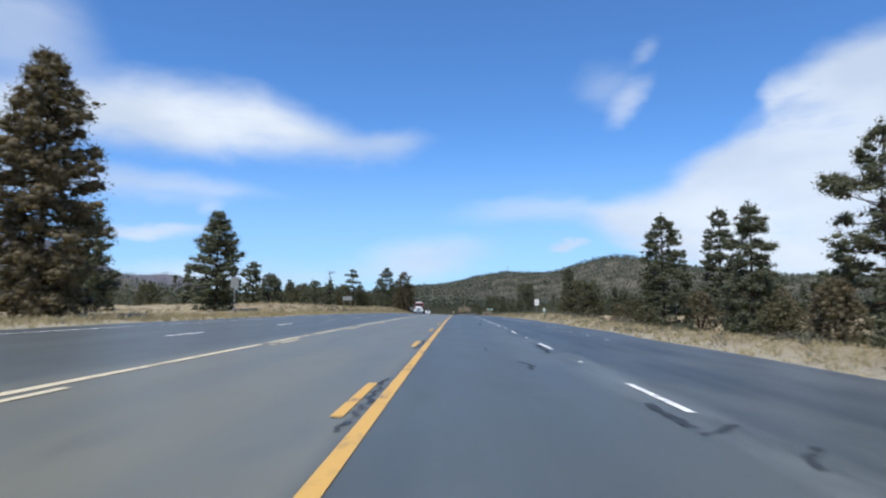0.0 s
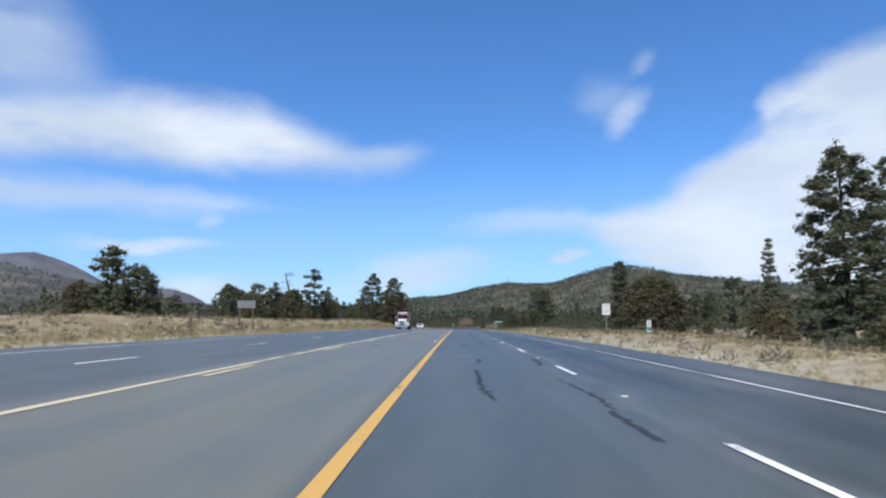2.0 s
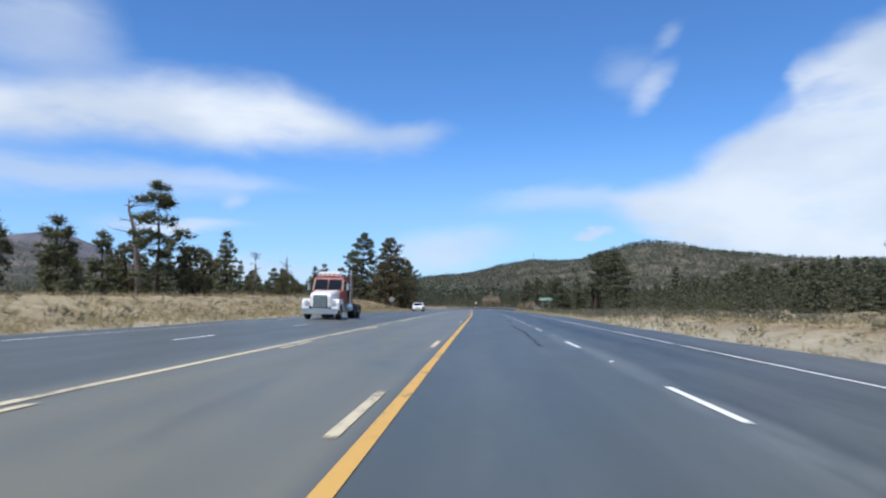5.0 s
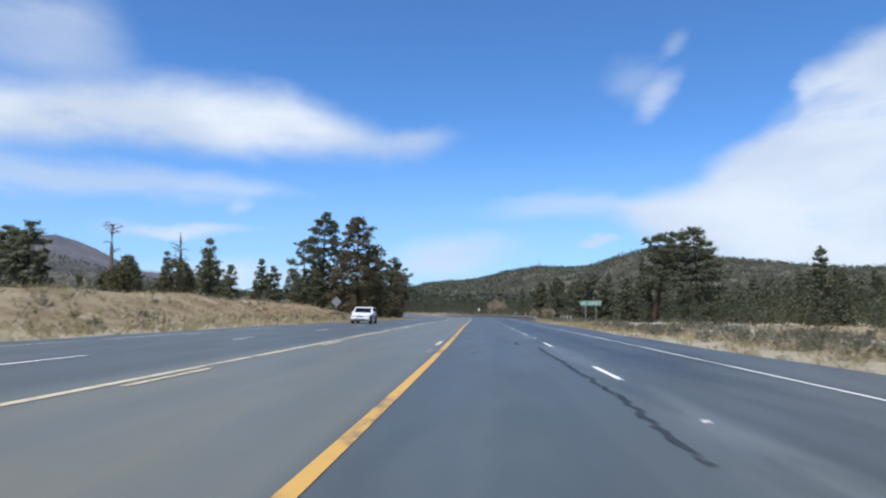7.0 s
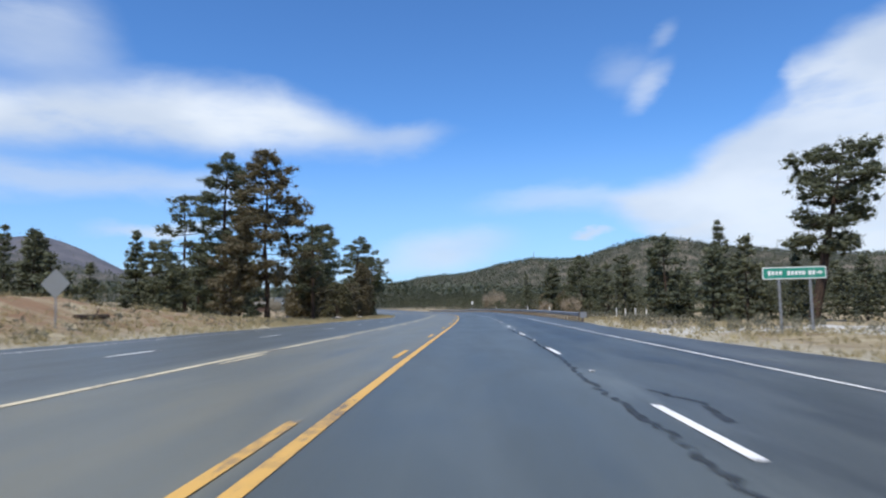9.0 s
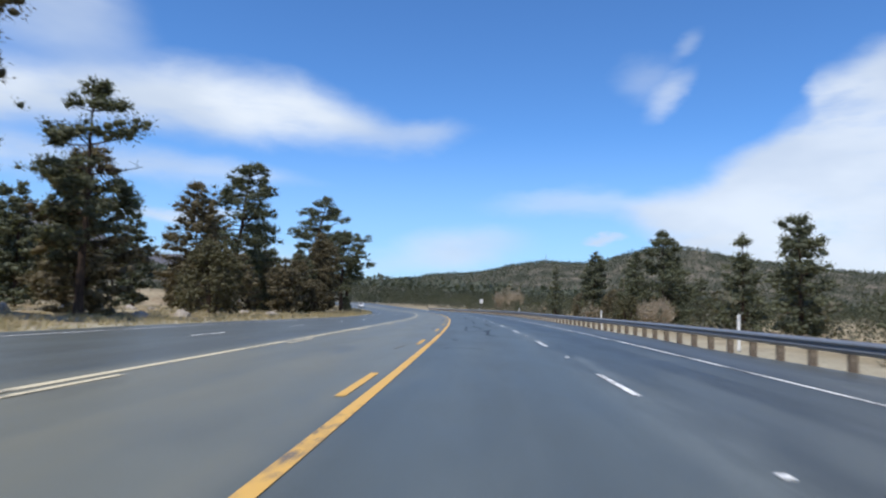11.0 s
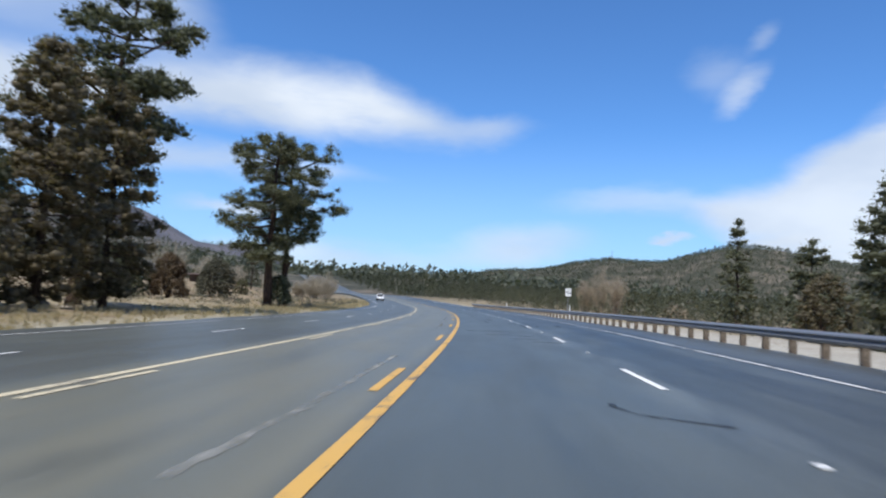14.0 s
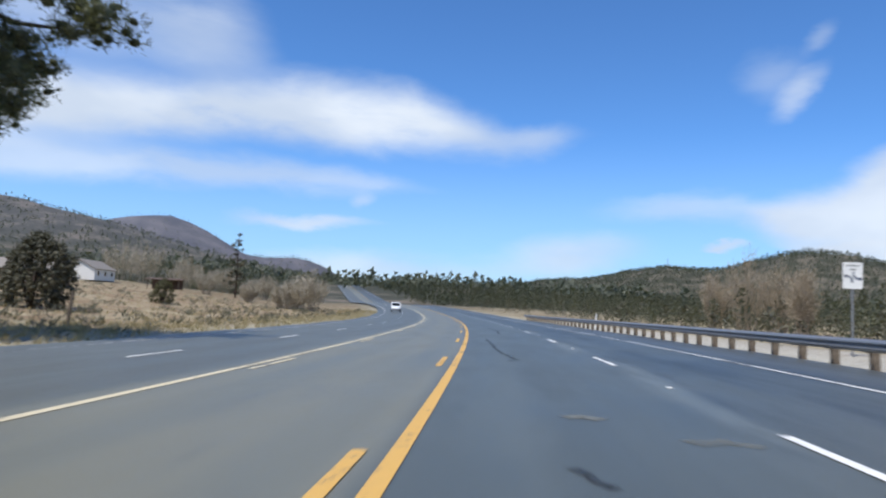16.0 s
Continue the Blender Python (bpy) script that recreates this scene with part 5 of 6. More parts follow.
for i in range(26):
    p = on_road(rr.uniform(336, 440), LEFT_EDGE - rr.uniform(3, 26))
    rock(p.x, p.y, (rr.uniform(0.25, 0.9), rr.uniform(0.25, 0.7), rr.uniform(0.2, 0.5)), i, "pale weathered limestone boulder under the pines")
for i in range(10):
    p = on_road(rr.uniform(100, 300), LEFT_EDGE - rr.uniform(5, 22))
    rock(p.x, p.y, (rr.uniform(0.2, 0.5), rr.uniform(0.2, 0.4), rr.uniform(0.15, 0.3)), 40 + i, "small pale rock lying in dry grass")
bm = bmesh.new()
rod(bm, (-1.1, 0, 0.16), (1.1, 0.1, 0.18), 0.17, 0.13, 10)
rod(bm, (0.2, 0, 0.2), (0.5, 0.1, 0.6), 0.05, 0.03, 6)
log = part("fallen_log", bm, BARK)
p = on_road(286, -17.5)
log.matrix_world = pose(p.x, p.y, height(p.x, p.y), 0, 0, 75)
tagged(log, "short dark fallen log lying on the bank", "log")

# ---------- guardrail ----------
RAIL_0, RAIL_1, RAIL_LAT, GAP = 307.5, 545.0, 10.05, 1.905
first_p = on_road(RAIL_0, RAIL_LAT)
rail = thing("guardrail", Matrix.Translation(first_p), "galvanised W-beam guardrail on weathered wooden posts", "guardrail")
W_FORM = [(0.0, 0.40), (-0.02, 0.425), (-0.075, 0.455), (-0.085, 0.49), (-0.03, 0.53), (-0.005, 0.555), (-0.03, 0.58), (-0.085, 0.62), (-0.075, 0.655), (-0.02, 0.685), (0.0, 0.71)]
s = RAIL_0
while s < RAIL_1:
    a, b = s, min(s + 2 * GAP, RAIL_1)
    verts, faces = [], []
    k = len(W_FORM)
    for q in (a, b + 0.12):
        for dx, z in W_FORM:
            verts.append(tuple(on_road(q, RAIL_LAT + dx - 0.18 - (0.003 if q == a else 0), z) - first_p))
        for dx, z in W_FORM:
            verts.append(tuple(on_road(q, RAIL_LAT + dx - 0.172 - (0.003 if q == a else 0), z) - first_p))
    for i in range(k - 1):
        faces.append((i, i + 1, 2 * k + i + 1, 2 * k + i))
        faces.append((k + i + 1, k + i, 3 * k + i, 3 * k + i + 1))
    faces += [(0, 2 * k, 3 * k, k), (k - 1, 2 * k - 1, 4 * k - 1, 3 * k - 1)]
    soup("beam", verts, faces, GALV, rail, smooth=False)
    s = b
post_bm = bmesh.new()
box(post_bm, (0.20, 0.15, 1.1), (0, 0, 0.12), None, 0.012)
post_data = bpy.data.meshes.new("post")
post_bm.to_mesh(post_data)
post_bm.free()
post_data.materials.append(POST_WOOD)
block_bm = bmesh.new()
box(block_bm, (0.17, 0.14, 0.36), (0, 0, 0), None, 0.01)
block_data = bpy.data.meshes.new("block")
block_bm.to_mesh(block_data)
block_bm.free()
block_data.materials.append(POST_WOOD)
s, i = RAIL_0 + 0.3, 0
while s < RAIL_1:
    turn = heading(s)
    for nm, data, lat, up in (("post", post_data, RAIL_LAT + 0.10, 0.0), ("block", block_data, RAIL_LAT - 0.085, 0.56)):
        ob = new(nm, data)
        ob.parent = rail
        ob.matrix_basis = Matrix.Translation(on_road(s, lat, up) - first_p) @ pose(0, 0, 0, random.uniform(-1.5, 1.5), random.uniform(-1.5, 1.5), turn)
    s += GAP
# flared end piece
bm = bmesh.new()
box(bm, (0.06, 0.9, 0.34), on_road(RAIL_0 - 0.4, RAIL_LAT - 0.1, 0.55) - first_p, Matrix.Rotation(radians(-8), 4, "Z"), 0.02)
box(bm, (0.5, 0.08, 0.45), on_road(RAIL_0 - 0.9, RAIL_LAT - 0.02, 0.53) - first_p, None, 0.02)
part("end_terminal", bm, GALV, rail, "squared steel end terminal")


def delineator(s, lat, label, h=1.05):
    p = on_road(s, lat)
    p.z = min(p.z, height(p.x, p.y) + 0.02)
    post = thing("delineator_post", pose(p.x, p.y, p.z, 0, 0, heading(s)), label, "delineator", "roadside delineators")
    bm = bmesh.new()
    box(bm, (0.10, 0.022, h), (0, 0, h / 2), None, 0.006)
    part("stake", bm, SIGN_WHITE, post)
    bm = bmesh.new()
    box(bm, (0.075, 0.008, 0.11), (0, -0.016, h - 0.12), None, 0.003)
    part("reflector", bm, LENS, post, "small clear reflector")


for s, lat in ((357, 10.6), (408, 10.6), (458, 10.6), (505, 10.6), (333, 10.6)):
    delineator(s, lat, "white plastic delineator behind the guardrail", 1.25)
for s in (285, 289, 293, 297):
    delineator(s + 28, 16.5, "short white marker post beyond the rail end", 0.9)

# ---------- signs ----------


def panel(bm, w, h, z, corner=0.04, thick=0.012, y=0.0):
    """A flat sheet with rounded corners, standing in the xz plane with its face towards -y."""
    pts = []
    for cx, cz, a0 in ((w / 2 - corner, h / 2 - corner, 0), (-w / 2 + corner, h / 2 - corner, 90), (-w / 2 + corner, -h / 2 + corner, 180), (w / 2 - corner, -h / 2 + corner, 270)):
        for k in range(4):
            a = radians(a0 + 30 * k)
            pts.append((cx + corner * math.cos(a), cz + corner * math.sin(a)))
    rows = [[bm.verts.new((x, y + d, z + q)) for x, q in pts] for d in (0, thick)]
    n_ = len(pts)
    for i in range(n_):
        bm.faces.new((rows[0][i], rows[0][(i + 1) % n_], rows[1][(i + 1) % n_], rows[1][i]))
    bm.faces.new(rows[0])
    bm.faces.new(list(reversed(rows[1])))
    bmesh.ops.recalc_face_normals(bm, faces=bm.faces[:])


def bars(name, places, mat, parent, y=-0.006):
    """Plain bars on a sign's face: (x, z, width, height, turn)."""
    for x, z, w_, h_, turn in places:
        bm = bmesh.new()
        box(bm, (w_, 0.004, h_), (x, y, z), Matrix.Rotation(radians(turn), 4, "Y"))
        part(name, bm, mat, parent)


def sign_base(name, x, y, turn, label, category="road sign", z=None):
    return thing(name, pose(x, y, height(x, y) if z is None else z, 0, 0, turn), label, category)


def post_part(parent, x, h, wood=False, r=0.035):
    bm = bmesh.new()
    box(bm, (0.10, 0.10, h + 0.4) if wood else (2 * r, 0.035, h + 0.4), (x, 0.03 if not wood else 0.06, (h - 0.4) / 2), None, 0.006)
    part("post", bm, POST_WOOD if wood else GALV, parent)


# green street sign on two posts
green = sign_base("street_sign", 13.95, 281.4, -2, "green street-name sign with white border on two posts")
top = 3.42 - height(13.95, 281.4)
post_part(green, -0.62, top - 0.02, r=0.05)
post_part(green, 0.62, top - 0.02, r=0.05)
bm = bmesh.new()
panel(bm, 2.55, 0.50, top - 0.25, 0.06)
face = part("panel", bm, SIGN_WHITE, green, "white sheet that shows as the border")
bm = bmesh.new()
panel(bm, 2.47, 0.42, top - 0.25, 0.05, 0.004, -0.005)
part("field", bm, SIGN_GREEN, green, "green reflective field")
bars("letter_bar", [(-1.0 + 0.15 * i, top - 0.25, 0.10, 0.16 if i else 0.2, 0) for i in range(4)] + [(-0.22 + 0.15 * i, top - 0.25, 0.10, 0.2 if i == 0 else 0.16, 0) for i in range(5)]
     + [(0.62 + 0.15 * i, top - 0.25, 0.10, 0.19, 0) for i in range(2)] + [(0.98, top - 0.25, 0.20, 0.06, 0), (1.06, top - 0.225, 0.12, 0.05, 45), (1.06, top - 0.275, 0.12, 0.05, -45)], SIGN_WHITE, green, -0.009)

# white rectangular regulatory sign, unreadable
sp = sign_base("regulatory_sign", 13.9, 119.2, 0, "white rectangular traffic sign with dark lettering on one post")
top = 3.65 - height(13.9, 119.2)
post_part(sp, 0, top)
bm = bmesh.new()
panel(bm, 0.68, 0.96, top - 0.48, 0.05)
part("panel", bm, SIGN_WHITE, sp)
bars("letter_bar", [(0, top - 0.16, 0.40, 0.035, 0), (0, top - 0.28, 0.34, 0.035, 0)] + [(k + d, top - 0.62, 0.035, 0.30, 0) for k in (-0.13, 0.13) for d in (-0.06, 0.06)] + [(k, top - 0.62 + d, 0.12, 0.03, 0) for k in (-0.13, 0.13) for d in (-0.14, 0.14)], ALUMINIUM, sp)

# lane-use sign behind the guardrail
ls = sign_base("lane_use_sign", -1.5, 474.6, 8, "white traffic sign with curved dark turn arrows on one post")
top = 3.45 - height(-1.5, 474.6)
post_part(ls, 0, top)
bm = bmesh.new()
panel(bm, 0.66, 0.92, top - 0.46, 0.05)
part("panel", bm, SIGN_WHITE, ls)
bars("letter_bar", [(0, top - 0.11, 0.41, 0.04, 0), (0.0, top - 0.25, 0.21, 0.05, 0)], ALUMINIUM, ls)
bars("arrow", [(-0.165, top - 0.49, 0.165, 0.055, 12), (-0.065, top - 0.56, 0.13, 0.055, 50), (-0.025, top - 0.66, 0.055, 0.13, 0), (-0.24, top - 0.48, 0.08, 0.105, 45),
                (0.165, top - 0.56, 0.165, 0.055, 12), (0.065, top - 0.49, 0.13, 0.055, 50), (0.015, top - 0.40, 0.055, 0.13, 0), (0.24, top - 0.575, 0.08, 0.105, 45)], SIGN_BLUE, ls)

# kilometre-style marker: green blade on a short post, with bars for its figures
mp = sign_base("milepost_marker", 13.0, 102.5, 0, "narrow pale-green milepost marker on a short post")
top = 2.08 - height(13.0, 102.5)
post_part(mp, 0, top)
bm = bmesh.new()
panel(bm, 0.27, 0.72, top - 0.36, 0.03)
part("panel", bm, SIGN_WHITE, mp)
bm = bmesh.new()
panel(bm, 0.23, 0.26, top - 0.54, 0.02, 0.004, -0.005)
part("field", bm, SIGN_GREEN, mp)
bars("figure_bar", [(0, top - 0.12, 0.13, 0.10, 0), (0, top - 0.27, 0.13, 0.10, 0)], ALUMINIUM, mp)

bm = bmesh.new()
box(bm, (1.15, 0.28, 0.42), (0, 0, 0.12), None, 0.03)
box(bm, (0.30, 0.55, 0.34), (-0.52, 0.22, 0.08), None, 0.03)
headwall = part("culvert_headwall", bm, ROCK)
headwall.matrix_world = pose(12.3, 294.5, height(12.3, 294.5), 0, 0, -4)
tagged(headwall, "low pale concrete culvert headwall beside the shoulder", "culvert headwall")

# backs of the signs that face the oncoming traffic
d = sign_base("warning_sign", -17.1, 280.7, 0, "bare grey back of a diamond warning sign")
top = 4.15 - height(-17.1, 280.7)
post_part(d, 0, top - 0.2)
bm = bmesh.new()
panel(bm, 0.92, 0.92, 0, 0.06, 0.012, -0.02)
bmesh.ops.transform(bm, matrix=Matrix.Translation((0, 0, top - 0.66)) @ Matrix.Rotation(radians(45), 4, "Y"), verts=bm.verts)
part("panel", bm, ALUMINIUM, d)
d = sign_base("rectangular_sign", -16.0, 57.6, 0, "bare grey back of a rectangular sign on a post")
top = 4.0 - height(-16.0, 57.6)
post_part(d, 0, top - 0.1)
bm = bmesh.new()
panel(bm, 0.62, 0.80, top - 0.4, 0.05, 0.012, -0.02)
part("panel", bm, ALUMINIUM, d)
d = sign_base("guide_sign", -16.6, 116.0, 0, "grey back of a wide low sign on two posts")
top = 4.05 - height(-16.6, 116.0)
for x in (-0.55, 0.55):
    post_part(d, x, top - 0.05, True)
bm = bmesh.new()
panel(bm, 1.5, 0.62, top - 0.31, 0.04, 0.012, -0.02)
part("panel", bm, ALUMINIUM, d)

# fence posts and stubs along the left bank
for x, y, h in ((-16.1, 102.5, 1.3), (-33.5, 475, 1.6), (-44.5, 462.5, 1.5), (-31, 300, 1.1), (-22, 268, 0.9), (-34, 66, 1.2), (-17.5, 62.5, 0.6)):
    bm = bmesh.new()
    rod(bm, (0, 0, -0.3), (0.02, 0.01, h), 0.085, 0.075, 10)
    ob = part("fence_post", bm, POST_WOOD)
    ob.matrix_world = pose(x, y, height(x, y), random.uniform(-3, 3), random.uniform(-3, 3), 0)
    tagged(ob, "single weathered wooden post in dry grass", "post", "weathered posts")


def utility_pole(x, y, h, label, arm=True):
    pole = thing("utility_pole", pose(x, y, height(x, y) - 0.3), label, "utility pole", "utility poles")
    bm = bmesh.new()
    rod(bm, (0, 0, 0), (0, 0, h), 0.15, 0.10, 10)
    part("pole", bm, POST_WOOD if arm else GALV, pole)
    if arm:
        bm = bmesh.new()
        box(bm, (0.25, 0.18, 0.5), (0.2, 0, h * 0.62), None, 0.03)
        part("box", bm, GALV, pole)
    bm = bmesh.new()
    rod(bm, (0, 0, h), (0, 0, h + 0.25), 0.05, 0.05, 8)
    part("cap", bm, GALV, pole)


utility_pole(-60.8, 475.9, 15.8, "slim grey metal pole standing in the field", False)
utility_pole(23.2, 428.9, 8.6, "weathered wooden utility pole behind the guardrail")

mast = thing("radio_mast", pose(256, 3500, height(256, 3500) - 2), "thin grey lattice mast on the hill crest", "mast")
for k in range(3):
    bm = bmesh.new()
    a = radians(120 * k)
    rod(bm, (2.6 * math.cos(a), 2.6 * math.sin(a), 0), (0.5 * math.cos(a), 0.5 * math.sin(a), 44), 0.45, 0.35, 5)
    part("leg", bm, GALV, mast)
for k in range(7):
    bm = bmesh.new()
    q = 2.6 - 2.1 * k / 7
    for j in range(3):
        a, b = radians(120 * j), radians(120 * j + 120)
        rod(bm, (q * math.cos(a), q * math.sin(a), 44 * k / 7), ((q - 0.3) * math.cos(b), (q - 0.3) * math.sin(b), 44 * (k + 1) / 7), 0.22, 0.22, 4)
    part("bracing", bm, GALV, mast)

# ---------- house and sheds ----------


def gable_house(name, x, y, turn, size, wall_h, roof_h, wall, roof, label, windows):
    z = height(x, y)
    house = thing(name, pose(x, y, z - 0.2, 0, 0, turn), label, "house")
    lx, ly = size
    bm = bmesh.new()
    prism(bm, [(-ly / 2, 0), (ly / 2, 0), (ly / 2, wall_h), (0, wall_h + roof_h * 0.96), (-ly / 2, wall_h)], -lx / 2, lx / 2)
    part("wall", bm, wall, house)
    for k in (-1, 1):
        bm = bmesh.new()
        slope = math.atan2(roof_h, ly / 2)
        box(bm, (lx + 0.9, math.hypot(ly / 2, roof_h) + 0.55, 0.14), (0, k * (ly / 4 + 0.2), wall_h + roof_h / 2 + 0.03), Matrix.Rotation(-k * slope, 4, "X"), 0.02)
        part("roof", bm, roof, house)
    for wx, wz, w_, h_ in windows:
        win = new("window")
        win.parent = house
        win.location = (wx, -ly / 2, wz)
        bm = bmesh.new()
        for sx, sz, a, b in ((0, h_ / 2, w_, 0.1), (0, -h_ / 2, w_, 0.1), (-w_ / 2, 0, 0.1, h_), (w_ / 2, 0, 0.1, h_)):
            box(bm, (a + 0.1, 0.12, b), (sx, -0.03, sz))
        part("window_frame", bm, HOUSE_LIGHT, win)
        bm = bmesh.new()
        box(bm, (w_, 0.04, h_), (0, -0.03, 0))
        part("pane", bm, GLASS_DARK, win)
    return house


gable_house("house", -126, 587, 108, (12, 7), 2.6, 1.9, HOUSE_LIGHT, HOUSE_ROOF, "low white house with a grey shingle roof", [(-4, 1.6, 1.2, 1.0), (0, 1.6, 1.2, 1.0), (4, 1.6, 1.2, 1.0)])
gable_house("shed", -92, 534, 15, (9, 6), 2.4, 1.4, HOUSE_WALL, HOUSE_ROOF, "dark brown shed with a grey gable roof", [(0, 1.5, 2.2, 1.8)])
car = thing("carport", pose(-108, 590, height(-108, 590), 0, 0, 20), "dark open-fronted wooden carport in the field", "carport")
for x, y in ((-3.4, -2), (0, -2), (3.4, -2), (-3.4, 2), (3.4, 2)):
    bm = bmesh.new()
    box(bm, (0.16, 0.16, 2.3), (x, y, 1.15), None, 0.01)
    part("post", bm, POST_WOOD, car)
bm = bmesh.new()
box(bm, (8.0, 5.2, 0.16), (0, 0, 2.38), Matrix.Rotation(radians(4), 4, "X"), 0.02)
part("roof", bm, HOUSE_WALL, car)
bm = bmesh.new()
box(bm, (7.0, 0.1, 2.1), (0, 2.0, 1.1))
part("back_wall", bm, HOUSE_WALL, car)

# ---------- vehicles ----------


def wheel(parent, x, y, r, width, rim=GALV):
    wh = new("wheel")
    wh.parent = parent
    wh.location = (x, y, r)
    out = 1 if x > 0 else -1
    bm = bmesh.new()
    ring = [(0.62, -0.5), (0.93, -0.5), (1.0, -0.36), (1.0, 0.36), (0.93, 0.5), (0.62, 0.5)]
    k = 24
    rows = [[bm.verts.new((w_ * width, r * q * math.cos(6.2832 * i / k), r * q * math.sin(6.2832 * i / k))) for q, w_ in ring] for i in range(k)]
    for i in range(k):
        for j in range(len(ring)):
            bm.faces.new((rows[i][j], rows[i][(j + 1) % len(ring)], rows[(i + 1) % k][(j + 1) % len(ring)], rows[(i + 1) % k][j]))
    bmesh.ops.recalc_face_normals(bm, faces=bm.faces[:])
    part("tyre", bm, RUBBER, wh, smooth=True)
    bm = bmesh.new()
    rod(bm, (out * width * 0.18, 0, 0), (out * width * 0.40, 0, 0), r * 0.63, r * 0.58, 20)
    rod(bm, (out * width * 0.40, 0, 0), (out * width * 0.46, 0, 0), r * 0.2, r * 0.14, 12)
    part("rim", bm, rim, wh)


def body_shell(bm, side, half, roof_in=0.0, belt=1.0, nose_in=0.12):
    """A car body from its side outline of (y, z); above the belt the sides lean in, at the ends they round off."""
    ys = [p[0] for p in side]
    lo, hi = min(ys), max(ys)

    def edge(y, z, x):
        k = max(0.0, z - belt) * roof_in + nose_in * (max(0, (abs(y - (lo + hi) / 2) / ((hi - lo) / 2)) - 0.72) / 0.28) ** 2
        return math.copysign(abs(x) - k, x)
    prism(bm, side, -half, half, edge)
    bmesh.ops.bevel(bm, geom=[e for e in bm.edges if e.is_manifold and e.calc_face_angle(0) > 0.35], offset=0.05, segments=2, affect="EDGES")


def quad_part(name, pts, mat, parent, label="", thick=0.012):
    """A thin solid sheet from four corners."""
    bm = bmesh.new()
    v = [Vector(p) for p in pts]
    nrm = (v[1] - v[0]).cross(v[2] - v[0]).normalized() * thick
    a, b = [bm.verts.new(p) for p in v], [bm.verts.new(p - nrm) for p in v]
    bm.faces.new(a)
    bm.faces.new(list(reversed(b)))
    for i in range(len(v)):
        bm.faces.new((a[(i + 1) % len(v)], a[i], b[i], b[(i + 1) % len(v)]))
    return part(name, bm, mat, parent, label)


def station_wagon(m, label):
    """An older white estate car; its front is towards -y."""
    c = thing("station_wagon", m, label, "car")
    bm = bmesh.new()
    body_shell(bm, [(-2.35, 0.35), (-2.38, 0.62), (-2.25, 0.74), (-1.1, 0.92), (-0.35, 1.40), (0.2, 1.47), (1.9, 1.44), (2.30, 0.98), (2.36, 0.60), (2.30, 0.32), (1.75, 0.25), (-1.9, 0.25)], 0.87, 0.22, 0.92)
    part("body", bm, CAR_WHITE, c, smooth=False)
    quad_part("windscreen", [(-0.74, -1.02, 0.965), (0.74, -1.02, 0.965), (0.66, -0.40, 1.365), (-0.66, -0.40, 1.365)], GLASS_DARK, c, thick=-0.014)
    quad_part("rear_window", [(-0.70, 2.245, 1.03), (0.70, 2.245, 1.03), (0.64, 1.97, 1.36), (-0.64, 1.97, 1.36)], GLASS_DARK, c)
    for k in (-1, 1):
        for a, b, a2, b2 in ((-0.62, 0.12, -0.22, 0.12), (0.20, 0.98, 0.20, 0.98), (1.06, 2.02, 1.06, 1.80)):
            quad_part("side_window", [(k * 0.868, a, 0.95), (k * 0.868, b, 0.95), (k * 0.792, b2, 1.36), (k * 0.792, a2, 1.36)], GLASS_DARK, c, thick=0.014 * k)
        quad_part("headlight", [(k * 0.42, -2.375, 0.60), (k * 0.74, -2.315, 0.60), (k * 0.74, -2.285, 0.73), (k * 0.42, -2.32, 0.73)], LENS, c, thick=-0.02 * k)
        bm = bmesh.new()
        box(bm, (0.16, 0.10, 0.12), (k * 0.96, -0.72, 1.0), None, 0.03)
        part("wing_mirror", bm, CAR_WHITE, c)
        bm = bmesh.new()
        box(bm, (0.012, 3.9, 0.06), (k * 0.873, 0, 0.62), None, 0.004)
        part("side_moulding", bm, DARK_TRIM, c)
        bm = bmesh.new()
        rod(bm, (k * 0.58, 0.2, 1.50), (k * 0.58, 1.8, 1.48), 0.015, 0.015, 6)
        part("roof_rail", bm, DARK_TRIM, c)
        for y in (-1.42, 1.38):
            wheel(c, k * 0.80, y, 0.31, 0.19)
            bm = bmesh.new()
            rod(bm, (k * 0.70, y, 0.33), (k * 0.876, y, 0.33), 0.37, 0.37, 24)
            part("wheel_arch", bm, DARK_TRIM, c)
    bm = bmesh.new()
    box(bm, (1.62, 0.16, 0.20), (0, -2.36, 0.46), None, 0.05)
    part("bumper", bm, CAR_WHITE, c)
    bm = bmesh.new()
    box(bm, (0.66, 0.03, 0.10), (0, -2.385, 0.655), None, 0.01)
    box(bm, (1.0, 0.03, 0.08), (0, -2.44, 0.40), None, 0.01)
    part("grille", bm, DARK_TRIM, c)
    bm = bmesh.new()
    box(bm, (0.31, 0.012, 0.15), (0, -2.452, 0.50), None, 0.004)
    part("number_plate", bm, SIGN_WHITE, c, "pale plain number plate")
    return c


